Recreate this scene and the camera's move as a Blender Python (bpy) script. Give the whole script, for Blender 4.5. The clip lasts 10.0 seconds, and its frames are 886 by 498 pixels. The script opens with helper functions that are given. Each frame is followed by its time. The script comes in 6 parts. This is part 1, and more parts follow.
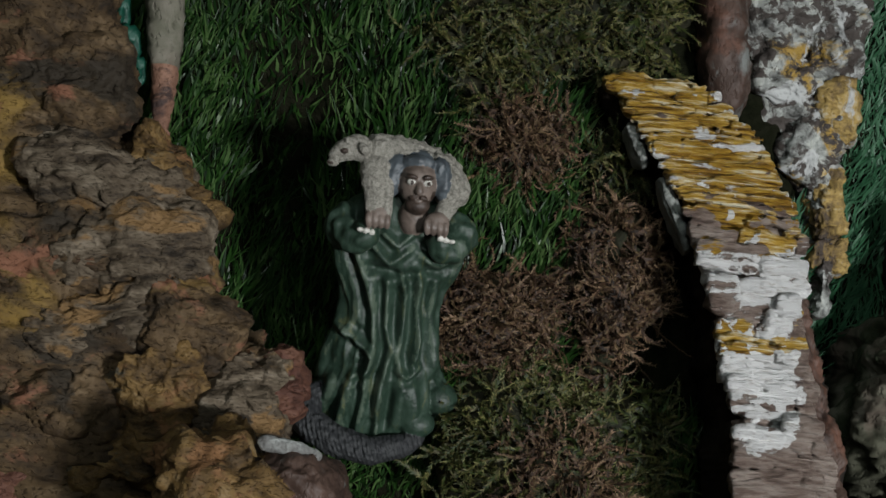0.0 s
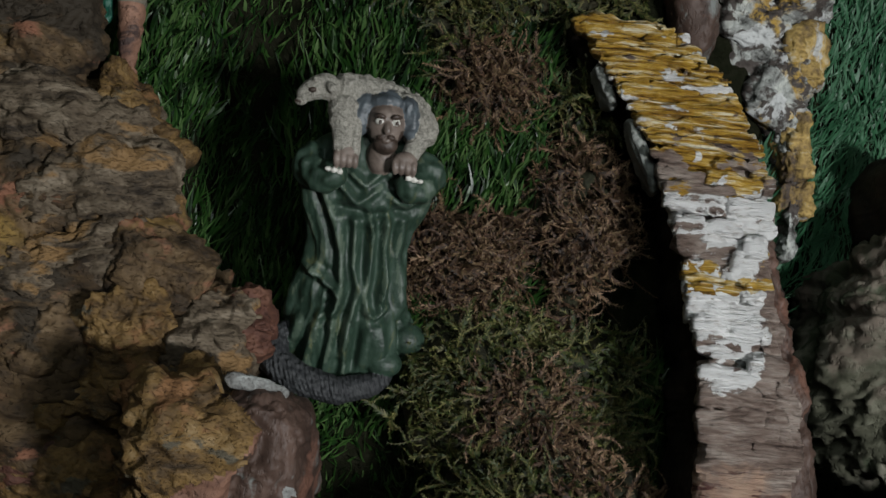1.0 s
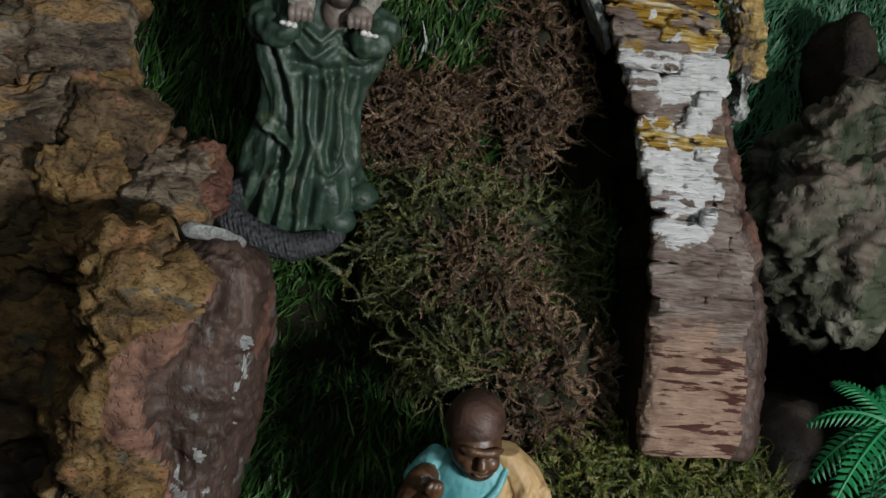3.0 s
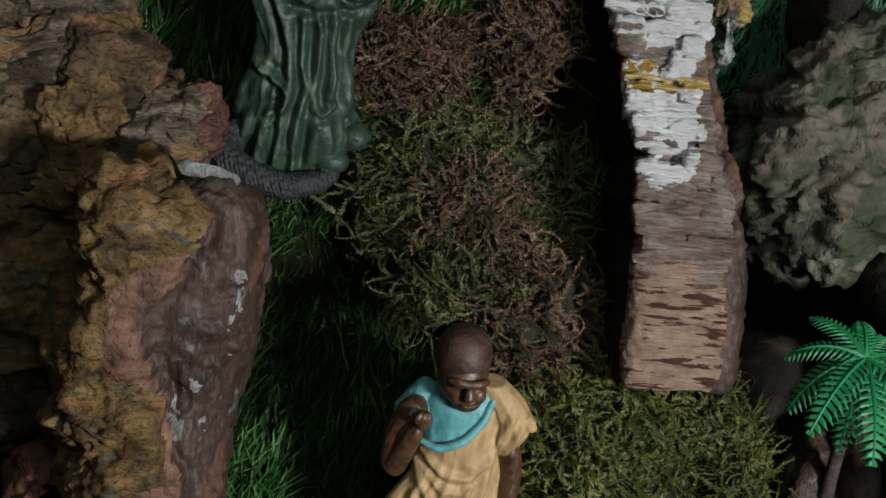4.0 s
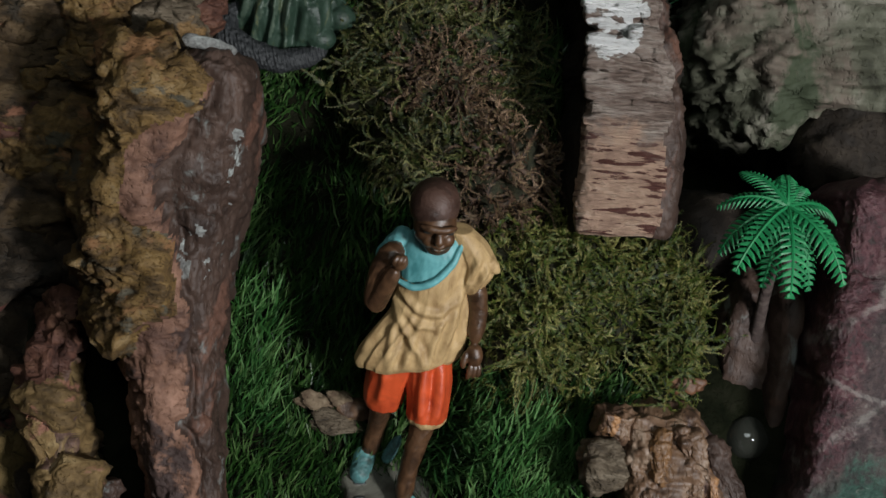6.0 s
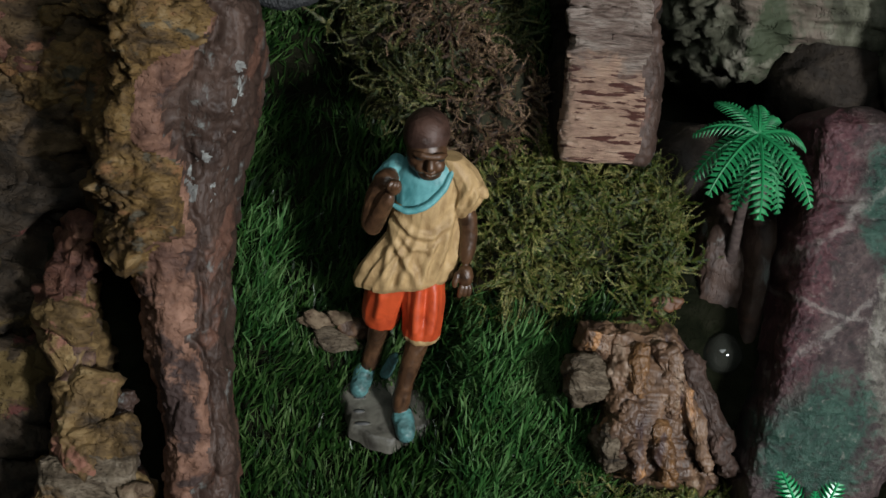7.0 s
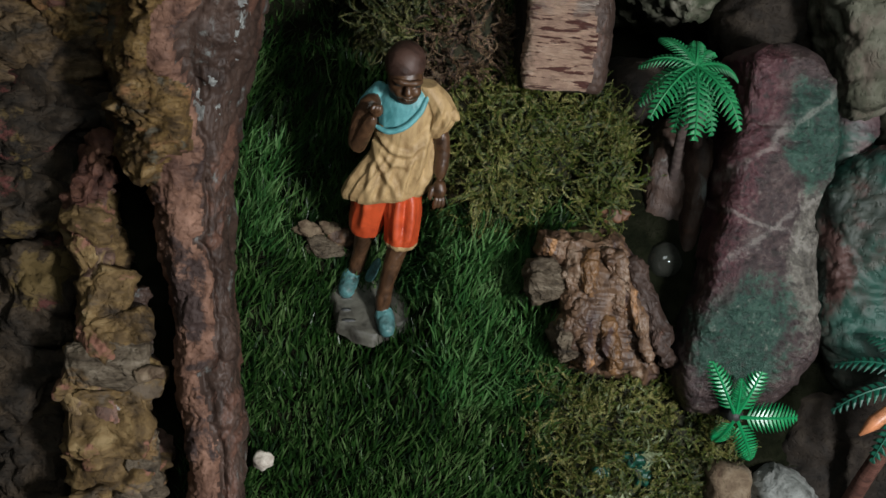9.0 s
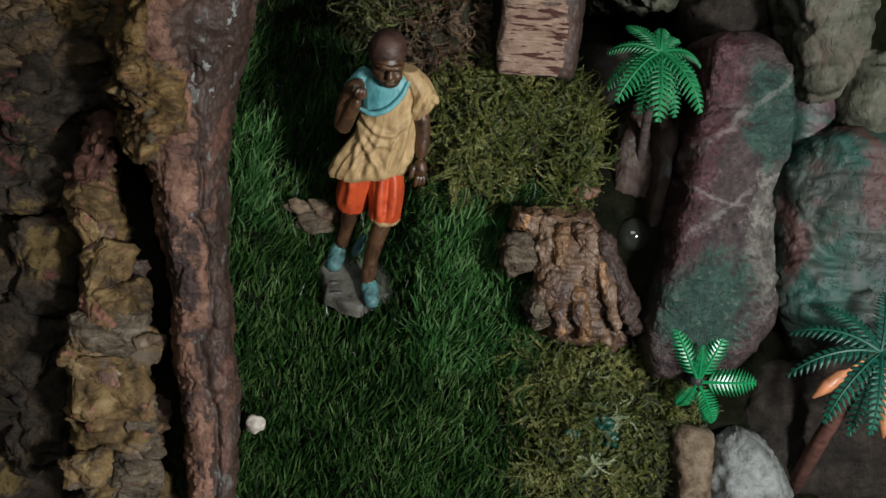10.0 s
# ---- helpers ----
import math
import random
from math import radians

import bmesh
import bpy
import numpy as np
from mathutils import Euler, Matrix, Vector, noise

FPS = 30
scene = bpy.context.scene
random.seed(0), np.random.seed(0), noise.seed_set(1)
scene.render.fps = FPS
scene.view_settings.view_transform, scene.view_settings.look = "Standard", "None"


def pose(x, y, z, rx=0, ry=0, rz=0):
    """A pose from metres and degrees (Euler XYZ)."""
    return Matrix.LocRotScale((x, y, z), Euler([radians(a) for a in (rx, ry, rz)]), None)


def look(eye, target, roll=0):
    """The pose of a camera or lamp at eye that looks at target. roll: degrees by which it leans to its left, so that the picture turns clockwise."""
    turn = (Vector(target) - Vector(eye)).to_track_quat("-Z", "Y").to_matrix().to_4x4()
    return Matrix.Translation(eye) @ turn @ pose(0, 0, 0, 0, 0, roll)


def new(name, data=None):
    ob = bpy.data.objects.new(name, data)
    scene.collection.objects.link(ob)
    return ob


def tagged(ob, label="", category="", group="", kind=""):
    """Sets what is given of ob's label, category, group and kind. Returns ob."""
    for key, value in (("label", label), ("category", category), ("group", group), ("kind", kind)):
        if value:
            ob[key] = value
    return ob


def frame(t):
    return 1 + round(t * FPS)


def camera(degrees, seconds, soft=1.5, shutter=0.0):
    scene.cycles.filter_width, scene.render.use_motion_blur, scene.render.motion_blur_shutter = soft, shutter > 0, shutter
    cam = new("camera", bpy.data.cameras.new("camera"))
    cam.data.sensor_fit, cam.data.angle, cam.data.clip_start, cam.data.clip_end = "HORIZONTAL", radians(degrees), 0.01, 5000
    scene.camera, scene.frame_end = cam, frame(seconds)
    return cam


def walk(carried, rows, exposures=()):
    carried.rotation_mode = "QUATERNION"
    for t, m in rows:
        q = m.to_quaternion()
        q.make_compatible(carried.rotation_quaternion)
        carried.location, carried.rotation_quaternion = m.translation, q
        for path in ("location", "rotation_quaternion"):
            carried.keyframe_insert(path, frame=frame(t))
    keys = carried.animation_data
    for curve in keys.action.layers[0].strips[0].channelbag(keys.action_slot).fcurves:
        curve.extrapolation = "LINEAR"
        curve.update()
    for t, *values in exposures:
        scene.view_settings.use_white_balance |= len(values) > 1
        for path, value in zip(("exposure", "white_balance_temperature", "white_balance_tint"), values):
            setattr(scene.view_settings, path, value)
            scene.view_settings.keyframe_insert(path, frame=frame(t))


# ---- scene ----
cam = camera(28.0, 10.0, soft=1.5)
ROWS = [
    (0, (0.00016, 0.00011, 0.90017), (0.03667, 0.60647, 0.55233), 6.92),
    (0.5, (-0.00159, -0.00195, 0.89671), (0.04102, 0.60053, 0.54288), 7.34),
    (1, (0.00065, -0.00333, 0.89478), (0.05148, 0.59401, 0.53339), 7.92),
    (1.5, (0.00436, -0.00475, 0.89353), (0.05812, 0.58896, 0.52664), 8.07),
    (2, (-0.00417, -0.00645, 0.88758), (0.06526, 0.58129, 0.51375), 9.01),
    (2.5, (-0.00714, -0.01029, 0.88294), (0.06723, 0.57210, 0.50177), 9.29),
    (3, (-0.00478, -0.01388, 0.87766), (0.07404, 0.56203, 0.48765), 9.58),
    (4.5, (0.00252, -0.05434, 0.89882), (0.07853, 0.50537, 0.48535), 9.70),
    (5, (0.00316, -0.08008, 0.91198), (0.07962, 0.47525, 0.49275), 9.62),
    (5.5, (0.00674, -0.10671, 0.92214), (0.08202, 0.44335, 0.49580), 9.44),
    (7, (0.02771, -0.18443, 0.95780), (0.08907, 0.34822, 0.50778), 8.53),
    (7.5, (0.02860, -0.21199, 0.97293), (0.08821, 0.31743, 0.51889), 8.51),
    (8, (0.02950, -0.23832, 0.99113), (0.08989, 0.28659, 0.53198), 8.76),
    (8.5, (0.02962, -0.26639, 1.00747), (0.09282, 0.25608, 0.54591), 9.05),
    (9, (0.03691, -0.29639, 1.02446), (0.09626, 0.22495, 0.56113), 8.96),
    (9.5, (0.03966, -0.32570, 1.04086), (0.09965, 0.19453, 0.57635), 9.05),
    (10, (0.04803, -0.35389, 1.06135), (0.10504, 0.16606, 0.59616), 8.81),
]
walk(cam, [(t, look(eye, target, roll)) for t, eye, target, roll in ROWS])

# ---- light ----
scene.view_settings.exposure = 0.0
world = bpy.data.worlds.new("room_air")
scene.world = world
world.use_nodes = True
world.node_tree.nodes["Background"].inputs["Color"].default_value = (0.75, 0.85, 1.0, 1)
world.node_tree.nodes["Background"].inputs["Strength"].default_value = 0.03


def lamp(name, eye, target, size, watts, colour):
    data = bpy.data.lights.new(name, "AREA")
    data.shape, data.size, data.energy, data.color = "DISK", size, watts, colour
    ob = new(name, data)
    ob.matrix_world = look(eye, target)
    return ob


# Unseen fill lamp overhead, added to lift the shadows.
lamp("fill_light", (0.1, -0.6, 2.25), (0.1, 0.2, 0.0), 1.0, 13.0, (0.9, 1.0, 1.0))
spot = bpy.data.lights.new("spotlight", "SPOT")
spot.energy, spot.color, spot.shadow_soft_size = 202.0, (0.985, 1.0, 1.02), 0.13
spot.spot_size, spot.spot_blend = radians(42), 1.0
new("spotlight", spot).matrix_world = look((1.08, -1.08, 1.36), (0.11, 0.5, 0.29))

# ---- frame of the hillside: x across, y up the slope, z out of it ----
HILL = pose(0, 0.487, 0.268, 51.9)
rng = np.random.default_rng(7)


def at(x, s, e, rx=0, ry=0, rz=0):
    """A pose on the hillside: across, up the slope, out of the slope, and a turn there."""
    return HILL @ pose(x, s, e, rx, ry, rz)


def fbm(p, f, octaves=4, rough=1.0):
    return noise.fractal(Vector(p) * f, rough, 2.0, octaves)


def smooth(a, b, v):
    u = np.clip((v - a) / (b - a), 0, 1)
    return u * u * (3 - 2 * u)


def ease(a, b, v):
    """The same step for one number."""
    u = min(1.0, max(0.0, (v - a) / (b - a)))
    return u * u * (3 - 2 * u)


def relief(x, s):
    """How far the soil stands out of the plain slope."""
    foot = 0.098 - 0.075 * smooth(0.01, -0.06, s)
    e = (0.042 * smooth(0, 1, (x - foot) / (0.14 - foot)) + 0.013 * smooth(0.16, 0.2, x)) * smooth(0.16, 0.06, s)
    e = e - 0.035 * smooth(0.17, 0.24, x) * smooth(0.14, 0.22, s)
    e = e - 0.06 * smooth(0.205, 0.23, x) * smooth(0.15, 0.18, s) * smooth(0.3, 0.26, s)
    e = e - 0.06 * np.exp(-((x - 0.03) / 0.046) ** 2 - ((s - 0.135) / 0.062) ** 2)
    e = e - 0.065 * np.exp(-((x + 0.03) / 0.034) ** 2 - ((s - 0.3) / 0.075) ** 2)
    e = e + 0.006 * np.sin(17 * x + 3) * np.sin(13 * s + 1)
    return e


# ---- materials ----
def nodes_of(name):
    mat = bpy.data.materials.new(name)
    mat.use_nodes = True
    tree = mat.node_tree
    return mat, tree, tree.nodes["Principled BSDF"]


def add(tree, kind, **inputs):
    n = tree.nodes.new(kind)
    for key, value in inputs.items():
        n.inputs[key.replace("_", " ")].default_value = value
    return n


def ramp(tree, source, stops):
    n = tree.nodes.new("ShaderNodeValToRGB")
    while len(n.color_ramp.elements) < len(stops):
        n.color_ramp.elements.new(0.5)
    for el, (pos, col) in zip(n.color_ramp.elements, stops):
        el.position, el.color = pos, (*col, 1)
    tree.links.new(source, n.inputs["Fac"])
    return n.outputs["Color"]


def place_of(tree, stretch=(1, 1, 1)):
    co = tree.nodes.new("ShaderNodeTexCoord")
    m = tree.nodes.new("ShaderNodeMapping")
    m.inputs["Scale"].default_value = stretch
    tree.links.new(co.outputs["Object"], m.inputs["Vector"])
    return m.outputs["Vector"]


def noise_of(tree, vec, scale, detail=6, rough=0.6, warp=0.0):
    n = add(tree, "ShaderNodeTexNoise", Scale=scale, Detail=detail, Roughness=rough, Distortion=warp)
    tree.links.new(vec, n.inputs["Vector"])
    return n.outputs["Fac"]


def math_of(tree, op, a, b=None, c=None, clamp=False):
    n = tree.nodes.new("ShaderNodeMath")
    n.operation, n.use_clamp = op, clamp
    for i, v in enumerate((a, b, c)):
        if v is None:
            continue
        if isinstance(v, (int, float)):
            n.inputs[i].default_value = v
        else:
            tree.links.new(v, n.inputs[i])
    return n.outputs[0]


def step_of(tree, value, lo, hi):
    n = tree.nodes.new("ShaderNodeMapRange")
    n.interpolation_type = "SMOOTHSTEP"
    n.inputs["From Min"].default_value, n.inputs["From Max"].default_value = lo, hi
    tree.links.new(value, n.inputs["Value"])
    return n.outputs["Result"]


def mix_of(tree, fac, a, b):
    n = tree.nodes.new("ShaderNodeMix")
    n.data_type = "RGBA"
    for i, v in ((0, fac), (6, a), (7, b)):
        if isinstance(v, tuple):
            n.inputs[i].default_value = (*v, 1)
        elif isinstance(v, (int, float)):
            n.inputs[i].default_value = v
        else:
            tree.links.new(v, n.inputs[i])
    return n.outputs[2]


def bump_of(tree, bsdf, height, strength, distance):
    n = add(tree, "ShaderNodeBump", Strength=strength, Distance=distance)
    tree.links.new(height, n.inputs["Height"])
    tree.links.new(n.outputs["Normal"], bsdf.inputs["Normal"])


def stone(name, tones, scale=45, stretch=(1, 1, 1), rough=0.85, bump=0.6, patches=(), gloss=0.3, warp=0.6, pores=0.09):
    """Bark or rock: tones over a broad noise, darkened pores, patches of other colours (colour, scale, threshold, softness, offset)."""
    mat, tree, b = nodes_of(name)
    vec = place_of(tree, stretch)
    broad = noise_of(tree, vec, scale, 8, 0.62, warp)
    fine = noise_of(tree, vec, scale * 4, 7, 0.6, 0.5)
    both = math_of(tree, "ADD", math_of(tree, "MULTIPLY", broad, 0.76), math_of(tree, "MULTIPLY", fine, 0.24))
    n = len(tones)
    colour = ramp(tree, both, [(0.37 + 0.27 * i / (n - 1), c) for i, c in enumerate(tones)])
    for col, sc, lo, hi, off in patches:
        m = tree.nodes.new("ShaderNodeMapping")
        m.inputs["Location"].default_value = (off, off * 0.7, off * 1.3)
        tree.links.new(vec, m.inputs["Vector"])
        spot = step_of(tree, noise_of(tree, m.outputs["Vector"], sc, 7, 0.65, 0.4), lo - 0.03, hi - 0.05)
        colour = mix_of(tree, spot, colour, col)
    speck = step_of(tree, noise_of(tree, vec, scale * 11, 3, 0.5), 0.3, 0.46)
    colour = mix_of(tree, math_of(tree, "SUBTRACT", 1.0, speck), colour, mix_of(tree, pores, colour, (0.02, 0.015, 0.01)))
    tree.links.new(colour, b.inputs["Base Color"])
    tree.links.new(math_of(tree, "MULTIPLY_ADD", fine, -0.3, rough + 0.12, True), b.inputs["Roughness"])
    b.inputs["Specular IOR Level"].default_value = gloss
    bump_of(tree, b, math_of(tree, "ADD", both, math_of(tree, "MULTIPLY", speck, 0.25)), bump, 0.004)
    return mat


def plain(name, colour, dark=None, rough=0.5, scale=120, bump=0.25, spec=0.5, stretch=(1, 1, 1)):
    """Paint or plastic with uneven tone and fine relief."""
    mat, tree, b = nodes_of(name)
    vec = place_of(tree, stretch)
    n = noise_of(tree, vec, scale, 7, 0.65, 0.5)
    dark = dark or tuple(0.45 * c for c in colour)
    tree.links.new(ramp(tree, n, [(0.32, dark), (0.56, colour), (0.8, tuple(min(1, 1.25 * c) for c in colour))]), b.inputs["Base Color"])
    tree.links.new(math_of(tree, "MULTIPLY_ADD", n, 0.3, rough - 0.15, True), b.inputs["Roughness"])
    b.inputs["Specular IOR Level"].default_value = spec
    bump_of(tree, b, n, bump, 0.002)
    return mat


def blades(name, tones, rough=0.38, spec=0.5, own=0.42):
    """Grass, moss or fronds: every strand has its own tone."""
    mat, tree, b = nodes_of(name)
    g = tree.nodes.new("ShaderNodeNewGeometry")
    vec = place_of(tree)
    mixed = math_of(tree, "ADD", math_of(tree, "MULTIPLY", g.outputs["Random Per Island"], own), math_of(tree, "MULTIPLY_ADD", noise_of(tree, vec, 42, 4), 1.2, -0.6 + 0.25 * (1 - own) + 0.12))
    n = len(tones)
    tree.links.new(ramp(tree, mixed, [(0.15 + 0.7 * i / (n - 1), c) for i, c in enumerate(tones)]), b.inputs["Base Color"])
    b.inputs["Roughness"].default_value = rough
    b.inputs["Specular IOR Level"].default_value = spec
    return mat


M = {}
M["soil"] = stone("soil", [(0.003, 0.004, 0.002), (0.007, 0.008, 0.004), (0.013, 0.013, 0.008)], 60, (1, 1, 1), 0.95, 0.6, (), 0.03)
M["turf"] = blades("turf", [(0.0021, 0.0095, 0.0023), (0.0067, 0.0269, 0.0037), (0.0185, 0.056, 0.0091), (0.0667, 0.1177, 0.0366)], 0.4, 0.55, 0.6)
# Lighter copy of the turf: highlights on blades put into the colour.
M["turf_lit"] = blades("turf_lit", [(0.0102, 0.046, 0.0112), (0.034, 0.1104, 0.024), (0.119, 0.23, 0.0825)], 0.42, 0.55, 0.6)
M["turf_far"] = blades("turf_far", [(0.0136, 0.0612, 0.0272), (0.0306, 0.102, 0.0476), (0.0748, 0.1632, 0.0952)], 0.45, 0.5)
M["moss_green"] = blades("moss_green", [(0.0074, 0.0128, 0.0022), (0.0268, 0.0454, 0.0046), (0.0535, 0.0746, 0.0086), (0.073, 0.0612, 0.0145), (0.1625, 0.1553, 0.0451)], 0.6, 0.3, 0.62)
M["moss_olive"] = blades("moss_olive", [(0.0046, 0.0074, 0.0014), (0.0144, 0.025, 0.0035), (0.0308, 0.0417, 0.0064), (0.0452, 0.0361, 0.0114), (0.1157, 0.1128, 0.0368)], 0.6, 0.3, 0.62)
M["moss_brown"] = blades("moss_brown", [(0.0103, 0.006, 0.0033), (0.0334, 0.0174, 0.0086), (0.0643, 0.0335, 0.0183), (0.074, 0.0509, 0.0216), (0.1816, 0.1126, 0.0665)], 0.65, 0.3, 0.62)
M["moss_pale"] = blades("moss_pale", [(0.1, 0.13, 0.06), (0.19, 0.22, 0.12), (0.33, 0.36, 0.24)], 0.8, 0.2)
M["moss_bed"] = stone("moss_bed", [(0.007, 0.008, 0.003), (0.018, 0.018, 0.007), (0.034, 0.028, 0.012)], 90)
M["cork_big"] = stone("cork_big", [(0.0132, 0.0086, 0.0046), (0.0437, 0.0271, 0.0126), (0.0828, 0.0523, 0.0238), (0.1424, 0.0973, 0.053)], 38, (1, 1.6, 1), 0.8, 0.8,
                      [((0.2, 0.125, 0.03), 15, 0.56, 0.76, 3.1), ((0.17, 0.075, 0.042), 22, 0.6, 0.7, 9.4), ((0.022, 0.016, 0.009), 17, 0.55, 0.66, 5.2)])
M["cork_ochre"] = stone("cork_ochre", [(0.027, 0.0162, 0.0063), (0.0765, 0.045, 0.0162), (0.144, 0.0855, 0.027), (0.198, 0.135, 0.063)], 55, (1, 1.6, 1), 0.75, 0.8,
                        [((0.17, 0.085, 0.035), 30, 0.58, 0.68, 2.9), ((0.07, 0.06, 0.04), 40, 0.6, 0.68, 6.3)])
M["cork_grey"] = stone("cork_grey", [(0.0187, 0.0136, 0.0085), (0.0638, 0.0467, 0.0289), (0.1148, 0.0892, 0.0595), (0.187, 0.153, 0.1105)], 55, (0.8, 2.2, 1), 0.75, 0.8,
                       [((0.17, 0.1, 0.04), 26, 0.58, 0.68, 1.9)])
M["cork_red"] = stone("cork_red", [(0.035, 0.014, 0.0098), (0.084, 0.035, 0.0224), (0.126, 0.0595, 0.035)], 50, (1, 1.4, 1), 0.75, 0.8)
M["cork_log"] = stone("cork_log", [(0.04, 0.024, 0.018), (0.085, 0.05, 0.038), (0.13, 0.075, 0.055), (0.2, 0.12, 0.085)], 40, (1.4, 0.7, 1), 0.7, 0.7,
                      [((0.22, 0.15, 0.07), 14, 0.57, 0.66, 2.3), ((0.26, 0.13, 0.09), 18, 0.6, 0.66, 7.7), ((0.3, 0.3, 0.27), 55, 0.68, 0.74, 4.0)])
M["white_lichen"] = stone("white_lichen", [(0.0928, 0.0893, 0.0843), (0.1856, 0.1885, 0.1786), (0.3341, 0.3571, 0.3373)], 90)
M["cork_inner"] = stone("cork_inner", [(0.0269, 0.0162, 0.0123), (0.0515, 0.0314, 0.0235), (0.0829, 0.0526, 0.0403)], 45, (1.3, 0.7, 1), 0.6, 0.45,
                        [((0.15, 0.16, 0.15), 62, 0.6, 0.74, 1.0), ((0.11, 0.055, 0.038), 24, 0.58, 0.68, 4.0)])
M["cork_yellow"] = stone("cork_yellow", [(0.0225, 0.0144, 0.0072), (0.0765, 0.0468, 0.018), (0.1485, 0.0936, 0.036), (0.225, 0.1575, 0.072)], 34, (1, 1.3, 1), 0.8, 0.6,
                         [((0.2, 0.09, 0.06), 25, 0.6, 0.68, 2.2), ((0.1, 0.075, 0.05), 20, 0.58, 0.68, 8.8)], 0.3, 0.6, 0.08)
# Dark cork and stone; the near-black tones also stand for shade.
M["cork_dark_shade"] = stone("cork_dark_shade", [(0.006, 0.0045, 0.003), (0.016, 0.011, 0.007), (0.034, 0.025, 0.016)], 45)
# Cork darkened in its colour to stand for the shade behind the column.
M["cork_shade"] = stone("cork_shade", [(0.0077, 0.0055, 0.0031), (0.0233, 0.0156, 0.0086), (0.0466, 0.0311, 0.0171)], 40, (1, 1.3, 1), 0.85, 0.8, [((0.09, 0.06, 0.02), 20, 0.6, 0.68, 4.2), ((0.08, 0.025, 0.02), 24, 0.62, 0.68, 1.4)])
M["rock_grey"] = stone("rock_grey", [(0.022, 0.022, 0.014), (0.065, 0.066, 0.044), (0.12, 0.118, 0.086), (0.19, 0.175, 0.14)], 30, (1, 0.7, 1), 0.8, 0.6,
                       [((0.125, 0.1, 0.078), 17, 0.56, 0.7, 3.3), ((0.04, 0.05, 0.028), 26, 0.58, 0.68, 6.1)], 0.25, 0.8, 0.15)
M["rock_lichen"] = stone("rock_lichen", [(0.0492, 0.0462, 0.044), (0.164, 0.168, 0.156), (0.328, 0.3444, 0.32), (0.451, 0.462, 0.416)], 75, (1, 1, 1), 0.75, 0.6,
                         [((0.34, 0.22, 0.05), 19, 0.57, 0.66, 1.6), ((0.06, 0.05, 0.044), 85, 0.5, 0.58, 4.4), ((0.42, 0.43, 0.42), 50, 0.6, 0.66, 9.1)], 0.3, 1.2, 0.2)
M["lichen_ochre"] = stone("lichen_ochre", [(0.06, 0.045, 0.035), (0.2, 0.135, 0.05), (0.36, 0.25, 0.08), (0.44, 0.4, 0.3)], 70, (1, 1, 1), 0.75, 0.6, [((0.4, 0.4, 0.38), 45, 0.6, 0.68, 2.2)], 0.3, 1.0, 0.2)
M["rock_purple"] = stone("rock_purple", [(0.025, 0.016, 0.017), (0.065, 0.04, 0.043), (0.11, 0.072, 0.072), (0.17, 0.14, 0.125)], 34, (1, 0.9, 1), 0.6, 0.45,
                         [((0.26, 0.24, 0.2), 16, 0.53, 0.68, 7.1), ((0.02, 0.08, 0.058), 13, 0.5, 0.63, 2.4), ((0.1, 0.032, 0.042), 18, 0.6, 0.72, 5.5), ((0.34, 0.31, 0.27), 45, 0.64, 0.72, 3.0)], 0.5, 1.5, 0.12)
M["rock_green"] = stone("rock_green", [(0.0073, 0.0122, 0.0092), (0.0184, 0.0294, 0.022), (0.0367, 0.0453, 0.0355), (0.0734, 0.0734, 0.0581)], 30, (1, 0.8, 1), 0.65, 0.5,
                        [((0.012, 0.06, 0.043), 14, 0.5, 0.63, 1.1), ((0.07, 0.034, 0.028), 11, 0.56, 0.66, 5.9)], 0.5, 1.5, 0.12)
M["wood_stump"] = stone("wood_stump", [(0.022, 0.013, 0.009), (0.068, 0.038, 0.023), (0.14, 0.08, 0.045), (0.23, 0.165, 0.115)], 40, (1.4, 0.6, 1), 0.55, 0.5,
                        [((0.3, 0.15, 0.06), 22, 0.58, 0.66, 3.8), ((0.05, 0.03, 0.028), 16, 0.56, 0.66, 8.2)], 0.5, 0.6, 0.1)
M["wood_orange"] = stone("wood_orange", [(0.04, 0.0192, 0.0096), (0.12, 0.06, 0.024), (0.216, 0.112, 0.044)], 60, (1.4, 0.6, 1), 0.5, 0.5, [((0.06, 0.035, 0.03), 40, 0.58, 0.68, 8.2)], 0.5)
M["bark_pink"] = stone("bark_pink", [(0.072, 0.036, 0.0252), (0.171, 0.09, 0.0594), (0.27, 0.1485, 0.1008)], 45, (1, 1, 1), 0.75, 0.6, [((0.045, 0.028, 0.024), 24, 0.58, 0.66, 3.7)])
M["wood_cut"] = stone("wood_cut", [(0.062, 0.0372, 0.0217), (0.1612, 0.1178, 0.0744), (0.2356, 0.186, 0.1302)], 50)
M["white_bark"] = stone("white_bark", [(0.0893, 0.0949, 0.0837), (0.212, 0.2232, 0.2065), (0.3069, 0.3125, 0.2902)], 60, (1, 1, 1), 0.7, 0.6,
                        [((0.06, 0.07, 0.05), 60, 0.62, 0.68, 2.0)])
M["frond"] = blades("frond", [(0.0051, 0.102, 0.034), (0.0119, 0.1742, 0.0578), (0.0221, 0.2253, 0.0748)], 0.5, 0.4)
M["frond_bright"] = blades("frond_bright", [(0.0034, 0.1275, 0.0425), (0.0068, 0.221, 0.0723), (0.0119, 0.289, 0.0935)], 0.32, 0.6)
# Near-black paint; on the solid palm hub it imitates a hole's shade.
M["near_black"] = plain("near_black", (0.02, 0.022, 0.02), None, 0.6)
